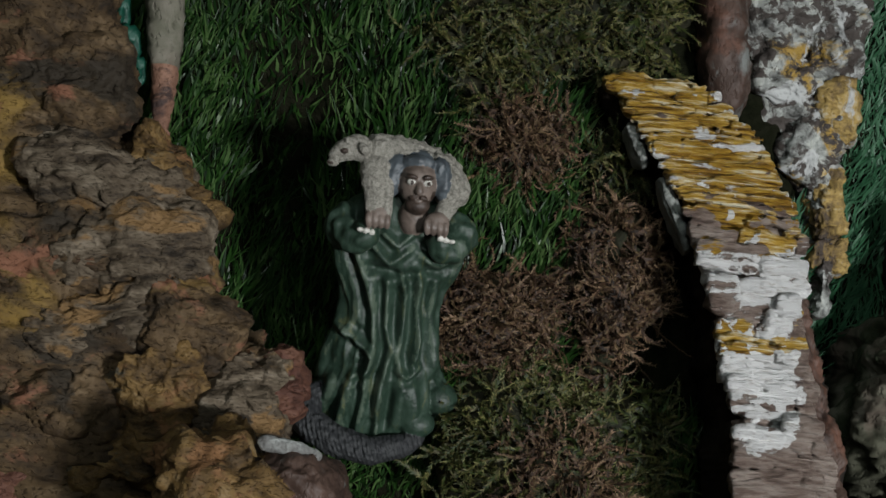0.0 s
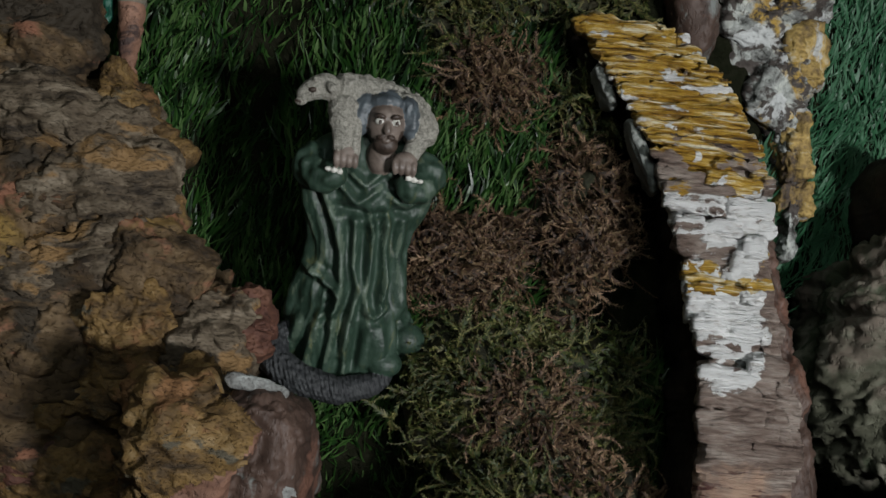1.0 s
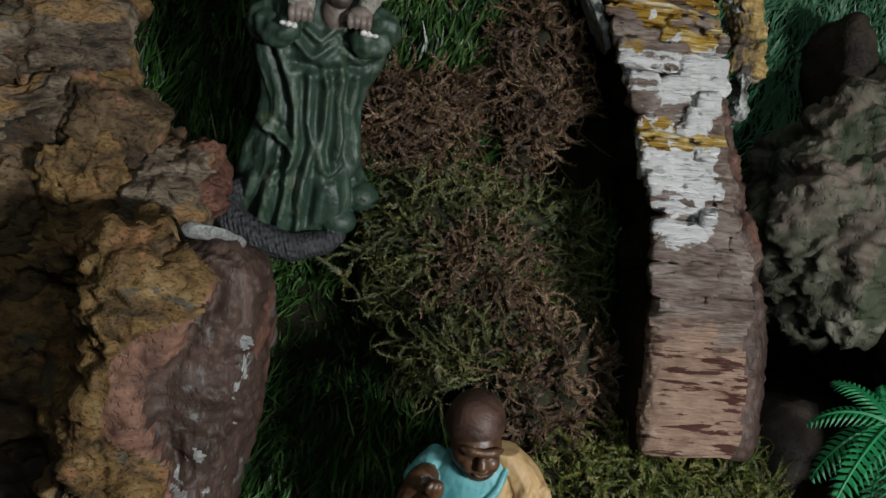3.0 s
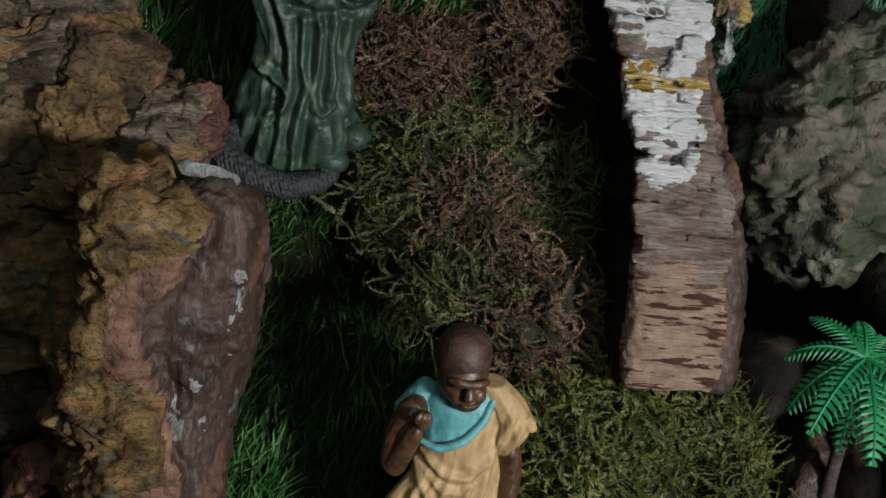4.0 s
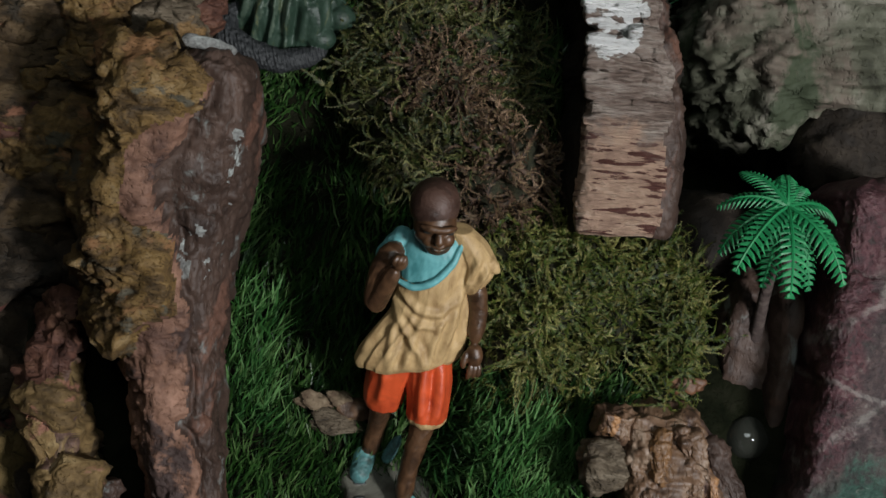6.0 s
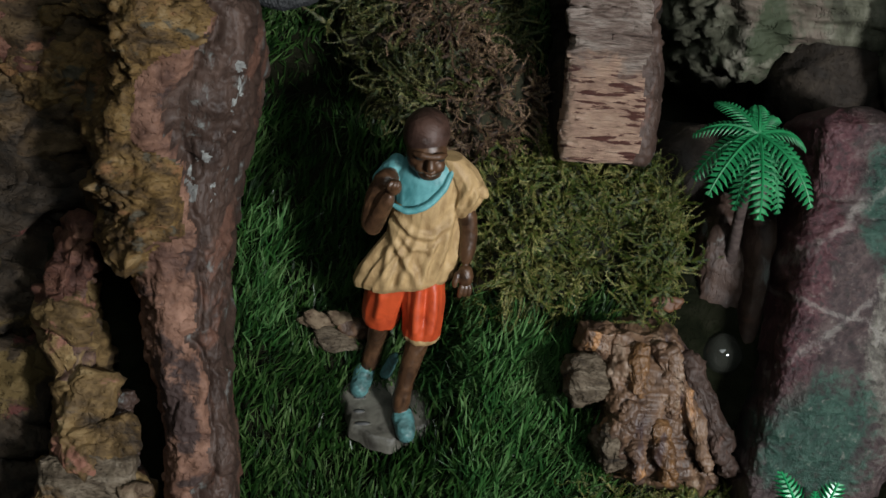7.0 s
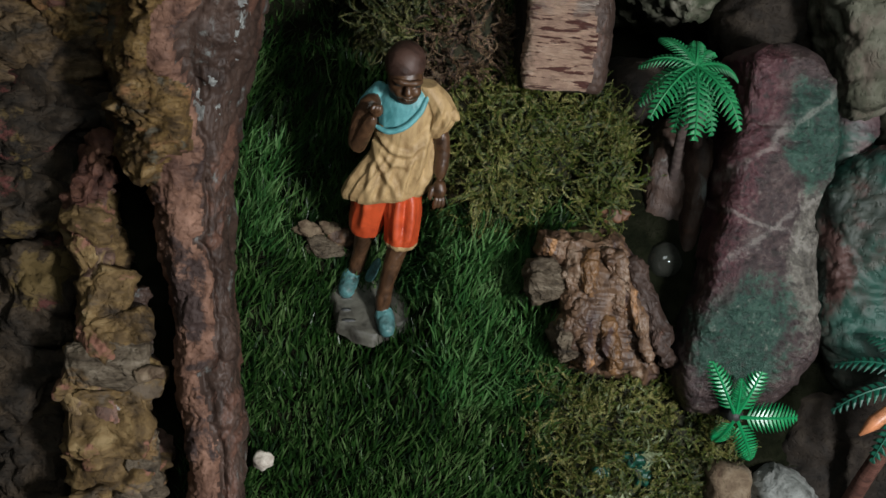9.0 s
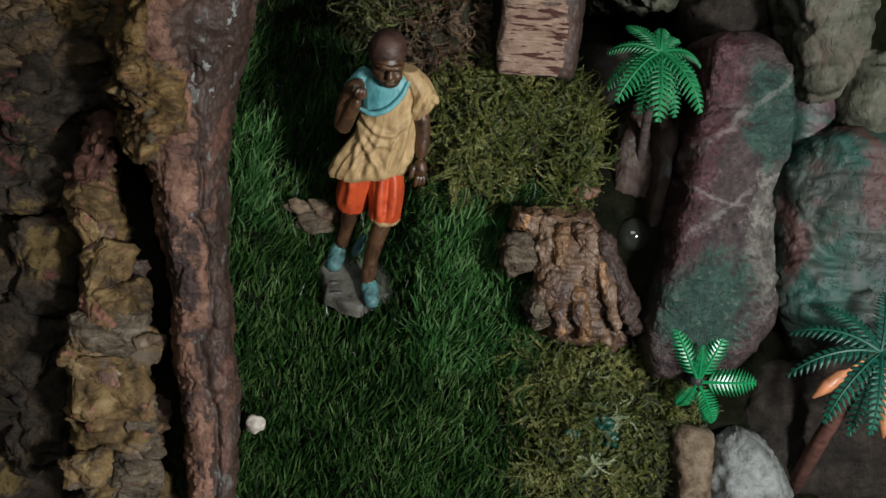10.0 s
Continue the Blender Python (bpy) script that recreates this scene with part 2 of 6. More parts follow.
M["frond_tall"] = blades("frond_tall", [(0.0042, 0.049, 0.0315), (0.007, 0.084, 0.0525), (0.0105, 0.119, 0.07)], 0.5, 0.4)
M["palm_trunk"] = stone("palm_trunk", [(0.0275, 0.0193, 0.0165), (0.066, 0.0468, 0.0413), (0.099, 0.077, 0.066)], 90, (1, 1, 3))
M["palm_trunk_red"] = stone("palm_trunk_red", [(0.06, 0.025, 0.018), (0.12, 0.05, 0.035), (0.18, 0.08, 0.06)], 90, (1, 1, 3))
M["pod"] = plain("pod", (0.55, 0.22, 0.1), rough=0.4)
M["fleece"] = plain("fleece", (0.34, 0.325, 0.28), (0.15, 0.14, 0.115), 0.7, 800, 1.0, 0.3)
M["fleece_dark"] = plain("fleece_dark", (0.024, 0.026, 0.027), (0.012, 0.013, 0.015), 0.6, 260, 0.6, 0.4)
M["skin"] = plain("skin", (0.15, 0.118, 0.098), (0.075, 0.056, 0.045), 0.5, 150, 0.1)
M["hood"] = plain("hood", (0.062, 0.076, 0.085), (0.03, 0.035, 0.04), 0.5, 180, 0.2)
M["beard"] = plain("beard", (0.045, 0.03, 0.022), None, 0.5, 200, 0.4)
M["brown_gloss"] = plain("brown_gloss", (0.085, 0.042, 0.02), (0.022, 0.011, 0.006), 0.38, 130, 0.3, 0.5)
M["cap"] = plain("cap", (0.066, 0.033, 0.023), (0.02, 0.01, 0.007), 0.5, 75, 0.9)
M["scarf"] = plain("scarf", (0.115, 0.33, 0.34), (0.05, 0.2, 0.21), 0.5, 90, 0.15)
M["shoe"] = plain("shoe", (0.085, 0.22, 0.22), (0.025, 0.045, 0.04), 0.5, 75, 0.4)
M["tunic"] = plain("tunic", (0.42, 0.285, 0.135), (0.25, 0.155, 0.068), 0.55, 170, 0.35, 0.35, (1, 1, 0.5))
M["shorts"] = plain("shorts", (0.5, 0.068, 0.017), (0.3, 0.035, 0.012), 0.5, 80, 0.15)
M["base"] = plain("base", (0.09, 0.086, 0.068), (0.012, 0.01, 0.007), 0.55, 75, 0.5)
M["pebble"] = plain("pebble", (0.5, 0.45, 0.38), (0.25, 0.2, 0.16), 0.7, 150, 0.4)
M["leaf_dry"] = plain("leaf_dry", (0.13, 0.055, 0.022), (0.045, 0.02, 0.009), 0.6, 120, 0.4)
M["wall_paint"] = plain("wall_paint", (0.3, 0.29, 0.27), (0.24, 0.23, 0.21), 0.8, 3, 0.1, 0.2)
M["floor_tile"] = plain("floor_tile", (0.16, 0.13, 0.11), (0.1, 0.08, 0.07), 0.5, 4, 0.1, 0.4)


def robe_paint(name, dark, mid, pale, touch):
    """Green glaze, uneven, with random paler touches of the brush; a paler mix paints ridge highlights."""
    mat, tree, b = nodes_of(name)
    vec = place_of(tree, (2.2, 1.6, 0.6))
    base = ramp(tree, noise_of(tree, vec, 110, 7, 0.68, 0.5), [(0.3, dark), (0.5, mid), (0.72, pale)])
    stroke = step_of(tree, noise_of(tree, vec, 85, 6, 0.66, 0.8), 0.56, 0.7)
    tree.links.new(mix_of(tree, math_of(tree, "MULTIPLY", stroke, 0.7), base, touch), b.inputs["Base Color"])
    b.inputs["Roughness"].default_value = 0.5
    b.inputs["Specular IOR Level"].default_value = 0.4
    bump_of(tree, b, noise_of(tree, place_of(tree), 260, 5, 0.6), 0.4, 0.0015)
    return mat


def arch_paint():
    """Bark in thin plates: ochre wash on top, a bare band, thick whitewash, an ochre band, whitewash flaking off, bare pink wood below."""
    mat, tree, b = nodes_of("arch_paint")
    vec = place_of(tree, (0.5, 2.6, 0.6))
    whole = place_of(tree)
    xyz = tree.nodes.new("ShaderNodeSeparateXYZ")
    tree.links.new(whole, xyz.inputs[0])
    across, up = xyz.outputs["X"], xyz.outputs["Y"]
    layer = noise_of(tree, vec, 52, 7, 0.62, 0.7)
    fine = noise_of(tree, vec, 260, 6, 0.65)
    spot = noise_of(tree, whole, 48, 6, 0.62, 0.5)
    wood = ramp(tree, math_of(tree, "MULTIPLY_ADD", fine, 0.35, math_of(tree, "MULTIPLY", layer, 0.65)),
                [(0.36, (0.055, 0.036, 0.03)), (0.46, (0.22, 0.16, 0.13)), (0.58, (0.42, 0.35, 0.3))])
    streak = noise_of(tree, place_of(tree, (0.35, 4.2, 0.6)), 125, 6, 0.68, 0.35)
    dash = noise_of(tree, place_of(tree, (0.55, 3.2, 0.5)), 120, 4, 0.6, 0.15)
    lit = ramp(tree, noise_of(tree, place_of(tree, (1, 2.0, 1)), 110, 6, 0.65), [(0.3, (0.34, 0.215, 0.16)), (0.55, (0.54, 0.36, 0.26)), (0.75, (0.64, 0.47, 0.36))])
    cut = math_of(tree, "MULTIPLY_ADD", across, 1.6, 0.44)
    pink = mix_of(tree, step_of(tree, math_of(tree, "SUBTRACT", dash, cut), 0.012, -0.022), lit, (0.12, 0.05, 0.04))
    low = step_of(tree, math_of(tree, "MULTIPLY_ADD", math_of(tree, "SUBTRACT", spot, 0.5), 0.05, up), 0.047, 0.036)
    colour = mix_of(tree, low, wood, pink)
    own = tree.nodes.new("ShaderNodeObjectInfo").outputs["Random"]
    grain = math_of(tree, "ADD", math_of(tree, "MULTIPLY", spot, 0.5), math_of(tree, "MULTIPLY", layer, 0.5))
    grain = math_of(tree, "ADD", grain, math_of(tree, "MULTIPLY_ADD", own, 0.17, -0.085))
    height = math_of(tree, "MULTIPLY", math_of(tree, "MULTIPLY_ADD", math_of(tree, "SUBTRACT", spot, 0.5), 0.04, up), 4.0)

    def cover(stops, less=None):
        share = ramp(tree, height, [(4 * h, (v, v, v)) for h, v in stops])
        if less is not None:
            share = math_of(tree, "SUBTRACT", share, less)
        edge = math_of(tree, "ADD", grain, math_of(tree, "MULTIPLY_ADD", share, 0.5, -0.75))
        return step_of(tree, edge, -0.012, 0.014)

    # The palest ochre streaks imitate glints on the glossy layers.
    ochre = ramp(tree, streak, [(0.36, (0.08, 0.04, 0.008)), (0.44, (0.34, 0.18, 0.02)), (0.53, (0.6, 0.38, 0.06)), (0.62, (0.88, 0.8, 0.58))])
    colour = mix_of(tree, cover([(0.117, 0.0), (0.1215, 0.66), (0.127, 0.66), (0.131, 0.4), (0.166, 0.5), (0.176, 0.5), (0.183, 0.74), (0.245, 0.82)]), colour, ochre)
    bare = math_of(tree, "MULTIPLY", step_of(tree, across, -0.004, 0.008), step_of(tree, up, 0.146, 0.134))
    white = cover([(0.076, 0.0), (0.081, 0.46), (0.1, 0.52), (0.105, 0.85), (0.118, 0.9), (0.122, 0.2), (0.127, 0.25), (0.131, 0.58), (0.162, 0.6), (0.168, 0.1), (0.178, 0.12), (0.19, 0.38), (0.21, 0.26), (0.236, 0.34)], math_of(tree, "MULTIPLY", bare, 0.6))
    colour = mix_of(tree, white, colour, ramp(tree, fine, [(0.3, (0.42, 0.39, 0.34)), (0.38, (0.78, 0.76, 0.73)), (0.48, (0.9, 0.9, 0.88))]))
    tree.links.new(colour, b.inputs["Base Color"])
    b.inputs["Roughness"].default_value = 0.34
    b.inputs["Specular IOR Level"].default_value = 0.6
    bump_of(tree, b, math_of(tree, "ADD", math_of(tree, "ADD", streak, math_of(tree, "MULTIPLY", fine, 0.8)), math_of(tree, "MULTIPLY", white, 0.35)), 1.0, 0.005)
    return mat


M["arch"] = arch_paint()
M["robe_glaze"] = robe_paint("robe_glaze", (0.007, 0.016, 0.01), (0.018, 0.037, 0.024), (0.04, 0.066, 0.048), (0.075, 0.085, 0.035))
# Paler glaze for the fold ridges: highlights put into the colour.
M["robe_highlight"] = robe_paint("robe_highlight", (0.022, 0.04, 0.027), (0.05, 0.075, 0.052), (0.08, 0.105, 0.075), (0.12, 0.12, 0.05))
M["eye_white"] = plain("eye_white", (0.5, 0.49, 0.44), (0.4, 0.39, 0.35), 0.4, 200, 0.05)


def slab_paint():
    """Stone washed with purple-red along one edge, green above and at the foot, chalky between, with pale veins."""
    mat, tree, b = nodes_of("slab_paint")
    whole = place_of(tree)
    xyz = tree.nodes.new("ShaderNodeSeparateXYZ")
    tree.links.new(whole, xyz.inputs[0])
    x, y = xyz.outputs["X"], xyz.outputs["Y"]
    broad, mid, fine = noise_of(tree, whole, 26, 7, 0.65, 0.8), noise_of(tree, whole, 80, 7, 0.68, 0.5), noise_of(tree, whole, 330, 5, 0.65)
    grain = math_of(tree, "ADD", math_of(tree, "MULTIPLY", mid, 0.55), math_of(tree, "MULTIPLY", fine, 0.45))

    def wash(cx, cy, rx, ry, edge, colour, under):
        dx = math_of(tree, "MULTIPLY", math_of(tree, "SUBTRACT", x, cx), 1 / rx)
        dy = math_of(tree, "MULTIPLY", math_of(tree, "SUBTRACT", y, cy), 1 / ry)
        d = math_of(tree, "SQRT", math_of(tree, "ADD", math_of(tree, "MULTIPLY", dx, dx), math_of(tree, "MULTIPLY", dy, dy)))
        d = math_of(tree, "ADD", d, math_of(tree, "MULTIPLY_ADD", broad, -2.2, 1.1))
        d = math_of(tree, "ADD", d, math_of(tree, "MULTIPLY_ADD", grain, -1.8, 0.9))
        return mix_of(tree, math_of(tree, "MULTIPLY", step_of(tree, d, 1.2, 0.75), edge), under, colour)

    colour = ramp(tree, grain, [(0.36, (0.014, 0.009, 0.009)), (0.48, (0.042, 0.026, 0.026)), (0.62, (0.095, 0.066, 0.06))])
    chalk = ramp(tree, grain, [(0.36, (0.036, 0.033, 0.027)), (0.5, (0.11, 0.1, 0.082)), (0.63, (0.25, 0.235, 0.2))])
    green = ramp(tree, grain, [(0.36, (0.004, 0.013, 0.009)), (0.5, (0.01, 0.046, 0.031)), (0.66, (0.045, 0.1, 0.072))])
    colour = wash(0.036, 0.096, 0.016, 0.045, 0.9, chalk, colour)
    colour = wash(0.033, 0.165, 0.017, 0.032, 0.95, green, colour)
    colour = wash(0.002, 0.05, 0.028, 0.034, 0.95, green, colour)
    rim = math_of(tree, "SUBTRACT", math_of(tree, "MULTIPLY_ADD", y, 0.16, -0.02), x)
    rim = math_of(tree, "ADD", rim, math_of(tree, "MULTIPLY_ADD", broad, 0.05, -0.025))
    colour = mix_of(tree, math_of(tree, "MULTIPLY", step_of(tree, rim, -0.004, 0.006), step_of(tree, y, 0.05, 0.09)), colour, ramp(tree, grain, [(0.38, (0.022, 0.01, 0.011)), (0.52, (0.075, 0.025, 0.03)), (0.66, (0.15, 0.085, 0.082))]))
    for lean, off, width in ((0.9, 0.153, 0.0017), (0.8, 0.1, 0.0014), (-0.35, 0.113, 0.001)):
        line = math_of(tree, "SUBTRACT", math_of(tree, "MULTIPLY_ADD", x, -lean, y), off)
        line = math_of(tree, "ABSOLUTE", math_of(tree, "ADD", line, math_of(tree, "MULTIPLY_ADD", broad, 0.03, -0.015)))
        vein = math_of(tree, "MULTIPLY", step_of(tree, line, width * 2.2, width * 0.6), step_of(tree, mid, 0.38, 0.56))
        colour = mix_of(tree, math_of(tree, "MULTIPLY", vein, 0.42), colour, (0.3, 0.28, 0.25))
    speck = noise_of(tree, whole, 210, 6, 0.7, 0.4)
    colour = mix_of(tree, math_of(tree, "MULTIPLY", step_of(tree, speck, 0.58, 0.68), 0.4), colour, (0.24, 0.225, 0.19))
    colour = mix_of(tree, math_of(tree, "MULTIPLY", step_of(tree, speck, 0.45, 0.36), 0.8), colour, (0.02, 0.017, 0.014))
    tree.links.new(colour, b.inputs["Base Color"])
    b.inputs["Roughness"].default_value = 0.48
    bump_of(tree, b, math_of(tree, "ADD", grain, math_of(tree, "MULTIPLY", broad, 0.4)), 0.9, 0.005)
    return mat


M["slab_paint"] = slab_paint()


# ---- mesh building ----
def mesh_of(name, verts, faces, mats, slots=None, flat=False):
    """faces: a list of corner tuples, or a tuple of arrays with one face a row."""
    me = bpy.data.meshes.new(name)
    blocks = faces if isinstance(faces, tuple) else None
    count = np.concatenate([np.full(len(q), q.shape[1]) for q in blocks]) if blocks else np.fromiter(map(len, faces), dtype=np.int32, count=len(faces))
    corner = np.concatenate([q.ravel() for q in blocks]) if blocks else np.fromiter((i for f in faces for i in f), dtype=np.int32)
    verts = np.asarray(verts, dtype=np.float32)
    me.vertices.add(len(verts))
    me.loops.add(len(corner))
    me.polygons.add(len(count))
    me.vertices.foreach_set("co", verts.ravel())
    me.loops.foreach_set("vertex_index", corner.astype(np.int32))
    me.polygons.foreach_set("loop_start", np.r_[0, np.cumsum(count)[:-1]].astype(np.int32))
    for m in mats:
        me.materials.append(M[m])
    if slots is not None:
        me.polygons.foreach_set("material_index", np.asarray(slots, dtype=np.int32))
    me.polygons.foreach_set("use_smooth", np.full(len(count), not flat))
    me.update(calc_edges=True)
    me.validate()
    return me


def part(name, me, parent=None, m=None, label=""):
    ob = new(name, me)
    if parent is not None:
        ob.parent = parent
    if m is not None:
        ob.matrix_basis = m
    if label:
        ob["label"] = label
    return ob


def closed_grid(rows, cols, start=0):
    """Faces of a tube of rows x cols points, and the fans that close its ends with the two points after them."""
    faces = []
    for i in range(rows - 1):
        for j in range(cols):
            k = (j + 1) % cols
            faces.append((start + i * cols + j, start + i * cols + k, start + (i + 1) * cols + k, start + (i + 1) * cols + j))
    a, b = start + rows * cols, start + rows * cols + 1
    for j in range(cols):
        k = (j + 1) % cols
        faces.append((a, start + k, start + j))
        faces.append((b, start + (rows - 1) * cols + j, start + (rows - 1) * cols + k))
    return faces


def eased(rows, n):
    """n rows between the given ones, evenly spread along the first column and slightly rounded."""
    rows = np.array(rows, float)
    u = np.r_[0, np.cumsum(np.abs(np.diff(rows[:, 0])) + 0.35 * np.abs(np.diff(rows[:, 1:3], axis=0)).max(1))]
    t = np.linspace(0, u[-1], n)
    out = np.stack([np.interp(t, u, c) for c in rows.T], 1)
    for _ in range(max(1, n // 60)):
        out[1:-1] = 0.25 * out[:-2] + 0.5 * out[1:-1] + 0.25 * out[2:]
    return out


def loft(rows, nv, nu, bumps, power=0.6, round_end=0.3):
    """A lump of bark or rock from rows of (s, left, right, front, back). bumps(p, u, side) gives its relief."""
    st = eased(rows, nv)
    nf = int(0.72 * nu)
    ang = np.r_[np.linspace(-0.25, np.pi + 0.25, nf, endpoint=False), np.linspace(np.pi + 0.25, 2 * np.pi - 0.25, nu - nf, endpoint=False)]
    ca, sa = np.cos(ang), np.sin(ang)
    ca, sa = np.sign(ca) * np.abs(ca) ** power, np.sign(sa) * np.abs(sa) ** power
    u = np.linspace(0, 1, nv)
    k = np.minimum(1, np.minimum(u, 1 - u) / 0.05)
    k = (1 - round_end) + round_end * np.sqrt(1 - (1 - k) ** 2)
    cx, hx, ce, he = (st[:, 1] + st[:, 2]) / 2, (st[:, 2] - st[:, 1]) / 2 * k, (st[:, 3] + st[:, 4]) / 2, (st[:, 3] - st[:, 4]) / 2 * k
    v = np.stack([cx[:, None] + hx[:, None] * ca, np.repeat(st[:, :1], nu, 1), ce[:, None] + he[:, None] * sa], 2)
    along = np.gradient(v, axis=0)
    round_ = (np.roll(v, -1, 1) - np.roll(v, 1, 1)) / 2
    nrm = np.cross(along, round_)
    nrm /= np.linalg.norm(nrm, axis=2, keepdims=True) + 1e-12
    if ((nrm[nv // 2] * (v[nv // 2] - v[nv // 2].mean(0))).sum(1)).mean() < 0:
        nrm = -nrm
    d = np.array([[bumps(v[i, j], u[i], ca[j]) for j in range(nu)] for i in range(nv)])
    v = v + nrm * d[..., None]
    verts = np.concatenate([v.reshape(-1, 3), v[0].mean(0)[None], v[-1].mean(0)[None]])
    return verts, closed_grid(nv, nu)


def rough_bark(big=0.008, f=16, crack=0.004, layers=0.0, lf=160, seed=0.0, cell=34, terrace=None):
    """Relief of bark or stone: swellings, plates parted by cracks, fine grit, and thin layers across it."""
    def bumps(p, u, side):
        q = Vector((p[0] + seed, p[1] + seed * 0.3, p[2]))
        warp = Vector((noise.noise(q * 30), noise.noise(q * 30 + Vector((7, 0, 0))), 0)) * 0.4
        d = big * fbm(q, f, 3) + 0.4 * big * fbm(q, f * 3.1, 4)
        far, _ = noise.voronoi(Vector((q.x * 0.9, q.y * 1.25, q.z * 0.7)) * cell + warp)
        edge = far[1] - far[0]
        d += crack * (0.35 - math.exp(-((edge / 0.13) ** 2)) * (0.6 + 0.8 * noise.noise(q * 19)))
        r = noise.ridged_multi_fractal(Vector((q.x * 1.2, q.y * 1.7, q.z)) * f * 2.6, 1.0, 2.1, 4, 1.0, 2.0)
        d += 0.45 * crack * (min(r, 1.6) - 1.0) + 0.0007 * noise.noise(q * 420)
        if terrace:
            high, often, steps = terrace
            t = fbm((q.x * 1.1, q.y * 1.5, q.z * 0.8), often, 4) * steps
            k = math.floor(t)
            d += high * (k + ease(0.7, 1.0, t - k))
        if layers:
            w = p[1] * lf + 1.6 * fbm(q, 26, 3) + 0.25 * p[0] * lf * fbm(q, 8, 2)
            d += layers * ((w % 1.0) ** 1.5 - 0.5) * (0.6 + 0.8 * fbm(q, 40, 2))
        return d
    return bumps


def lump(name, label, category, rows, mats, bumps, nv=90, nu=72, power=0.6, round_end=0.4, choose=None, group=""):
    """A bark piece or rock as one thing that rests on the slope; its origin lies at its foot."""
    verts, faces = loft(rows, nv, nu, bumps, power, round_end)
    foot = np.array([(rows[-1][1] + rows[-1][2]) / 2, min(r[0] for r in rows), min(r[4] for r in rows)])
    slots = None
    if choose:
        mid = np.array([verts[list(f)].mean(0) for f in faces])
        slots = [choose(p) for p in mid]
    ob = part(name, mesh_of(name, verts - foot, faces, mats, slots), None, at(*foot))
    return tagged(ob, label, category, group)


def chunk(name, parent, origin, x, s, e, rx, rs, re, rz, mat, bumps, power=0.6, nv=56, nu=80, label=""):
    """A plate or knob of bark under its thing: a flattened, displaced lump, in the slope's own directions."""
    a, b = np.linspace(0.04, np.pi - 0.04, nv), np.linspace(0, 2 * np.pi, nu, endpoint=False)
    sp = lambda v: np.sign(v) * np.abs(v) ** power
    px, py, pz = sp(np.sin(a))[:, None] * sp(np.cos(b)), sp(np.sin(a))[:, None] * sp(np.sin(b)), sp(np.cos(a))[:, None] + 0 * b
    c, w = math.cos(math.radians(rz)), math.sin(math.radians(rz))
    v = np.stack([x + c * rx * px - w * rs * py, s + w * rx * px + c * rs * py, e + re * pz], 2)
    out = np.stack([c * px / rx - w * py / rs, w * px / rx + c * py / rs, pz / re], 2)
    out /= np.linalg.norm(out, axis=2, keepdims=True) + 1e-12
    d = np.array([[bumps(v[i, j], 0, 0) for j in range(nu)] for i in range(nv)])
    v = v + out * d[..., None]
    verts = np.concatenate([v.reshape(-1, 3), v[0].mean(0)[None], v[-1].mean(0)[None]]) - origin
    return part(name, mesh_of(name, verts, closed_grid(nv, nu), [mat]), parent, None, label)


# ---- room round the display ----
def box(name, lo, hi, mat, label, category):
    bm = bmesh.new()
    bmesh.ops.create_cube(bm, size=1)
    for v in bm.verts:
        v.co = [(l + h) / 2 + c * (h - l) for c, l, h in zip(v.co, lo, hi)]
    me = bpy.data.meshes.new(name)
    bm.to_mesh(me)
    bm.free()
    me.materials.append(M[mat])
    return tagged(new(name, me), label, category, "", "structure")


box("floor", (-2, -2.5, -0.75), (2.4, 2.4, -0.65), "floor_tile", "dark tiled floor of the dim exhibition room", "floor")
box("ceiling", (-2, -2.5, 2.3), (2.4, 2.4, 2.4), "wall_paint", "plain painted ceiling of the dim room", "ceiling")
box("wall_north", (-2, 2.3, -0.65), (2.4, 2.4, 2.3), "wall_paint", "plain painted wall behind the display", "wall")
box("wall_south", (-2, -2.5, -0.65), (2.4, -2.4, 2.3), "wall_paint", "plain painted wall facing the display", "wall")
box("wall_west", (-2.1, -2.5, -0.65), (-2, 2.4, 2.3), "wall_paint", "plain painted side wall of the room", "wall")
box("wall_east", (2.4, -2.5, -0.65), (2.5, 2.4, 2.3), "wall_paint", "plain painted side wall of the room", "wall")


# ---- soil of the hillside ----
def hillside():
    xs, ss = np.linspace(-0.75, 0.95, 120), np.linspace(-0.75, 1.0, 120)
    verts = [(x, s, float(relief(x, s)) + 0.004 * fbm((x, s, 0), 20, 3) - 0.004) for s in ss for x in xs]
    n = len(xs)
    faces = [(i * n + j, i * n + j + 1, (i + 1) * n + j + 1, (i + 1) * n + j) for i in range(len(ss) - 1) for j in range(n - 1)]
    ob = part("ground", mesh_of("ground", verts, faces, ["soil"]), None, HILL)
    tagged(ob, "dark soil bank under the moss and artificial turf", "ground", "", "structure")


hillside()


def bank():
    """The stand that carries the slope, down to the floor."""
    c = [HILL @ Vector(p) for p in ((-0.75, -0.75, -0.15), (0.95, -0.75, -0.15), (0.95, 1.0, -0.15), (-0.75, 1.0, -0.15))]
    low = [Vector((p.x, p.y, -0.65)) for p in c]
    verts = c + low
    faces = [(0, 1, 2, 3), (7, 6, 5, 4), (0, 4, 5, 1), (1, 5, 6, 2), (2, 6, 7, 3), (3, 7, 4, 0)]
    ob = part("plinth", mesh_of("plinth", verts, faces, ["cork_dark_shade"], None, True))
    tagged(ob, "dark sloping stand under the display", "plinth", "", "structure")


bank()

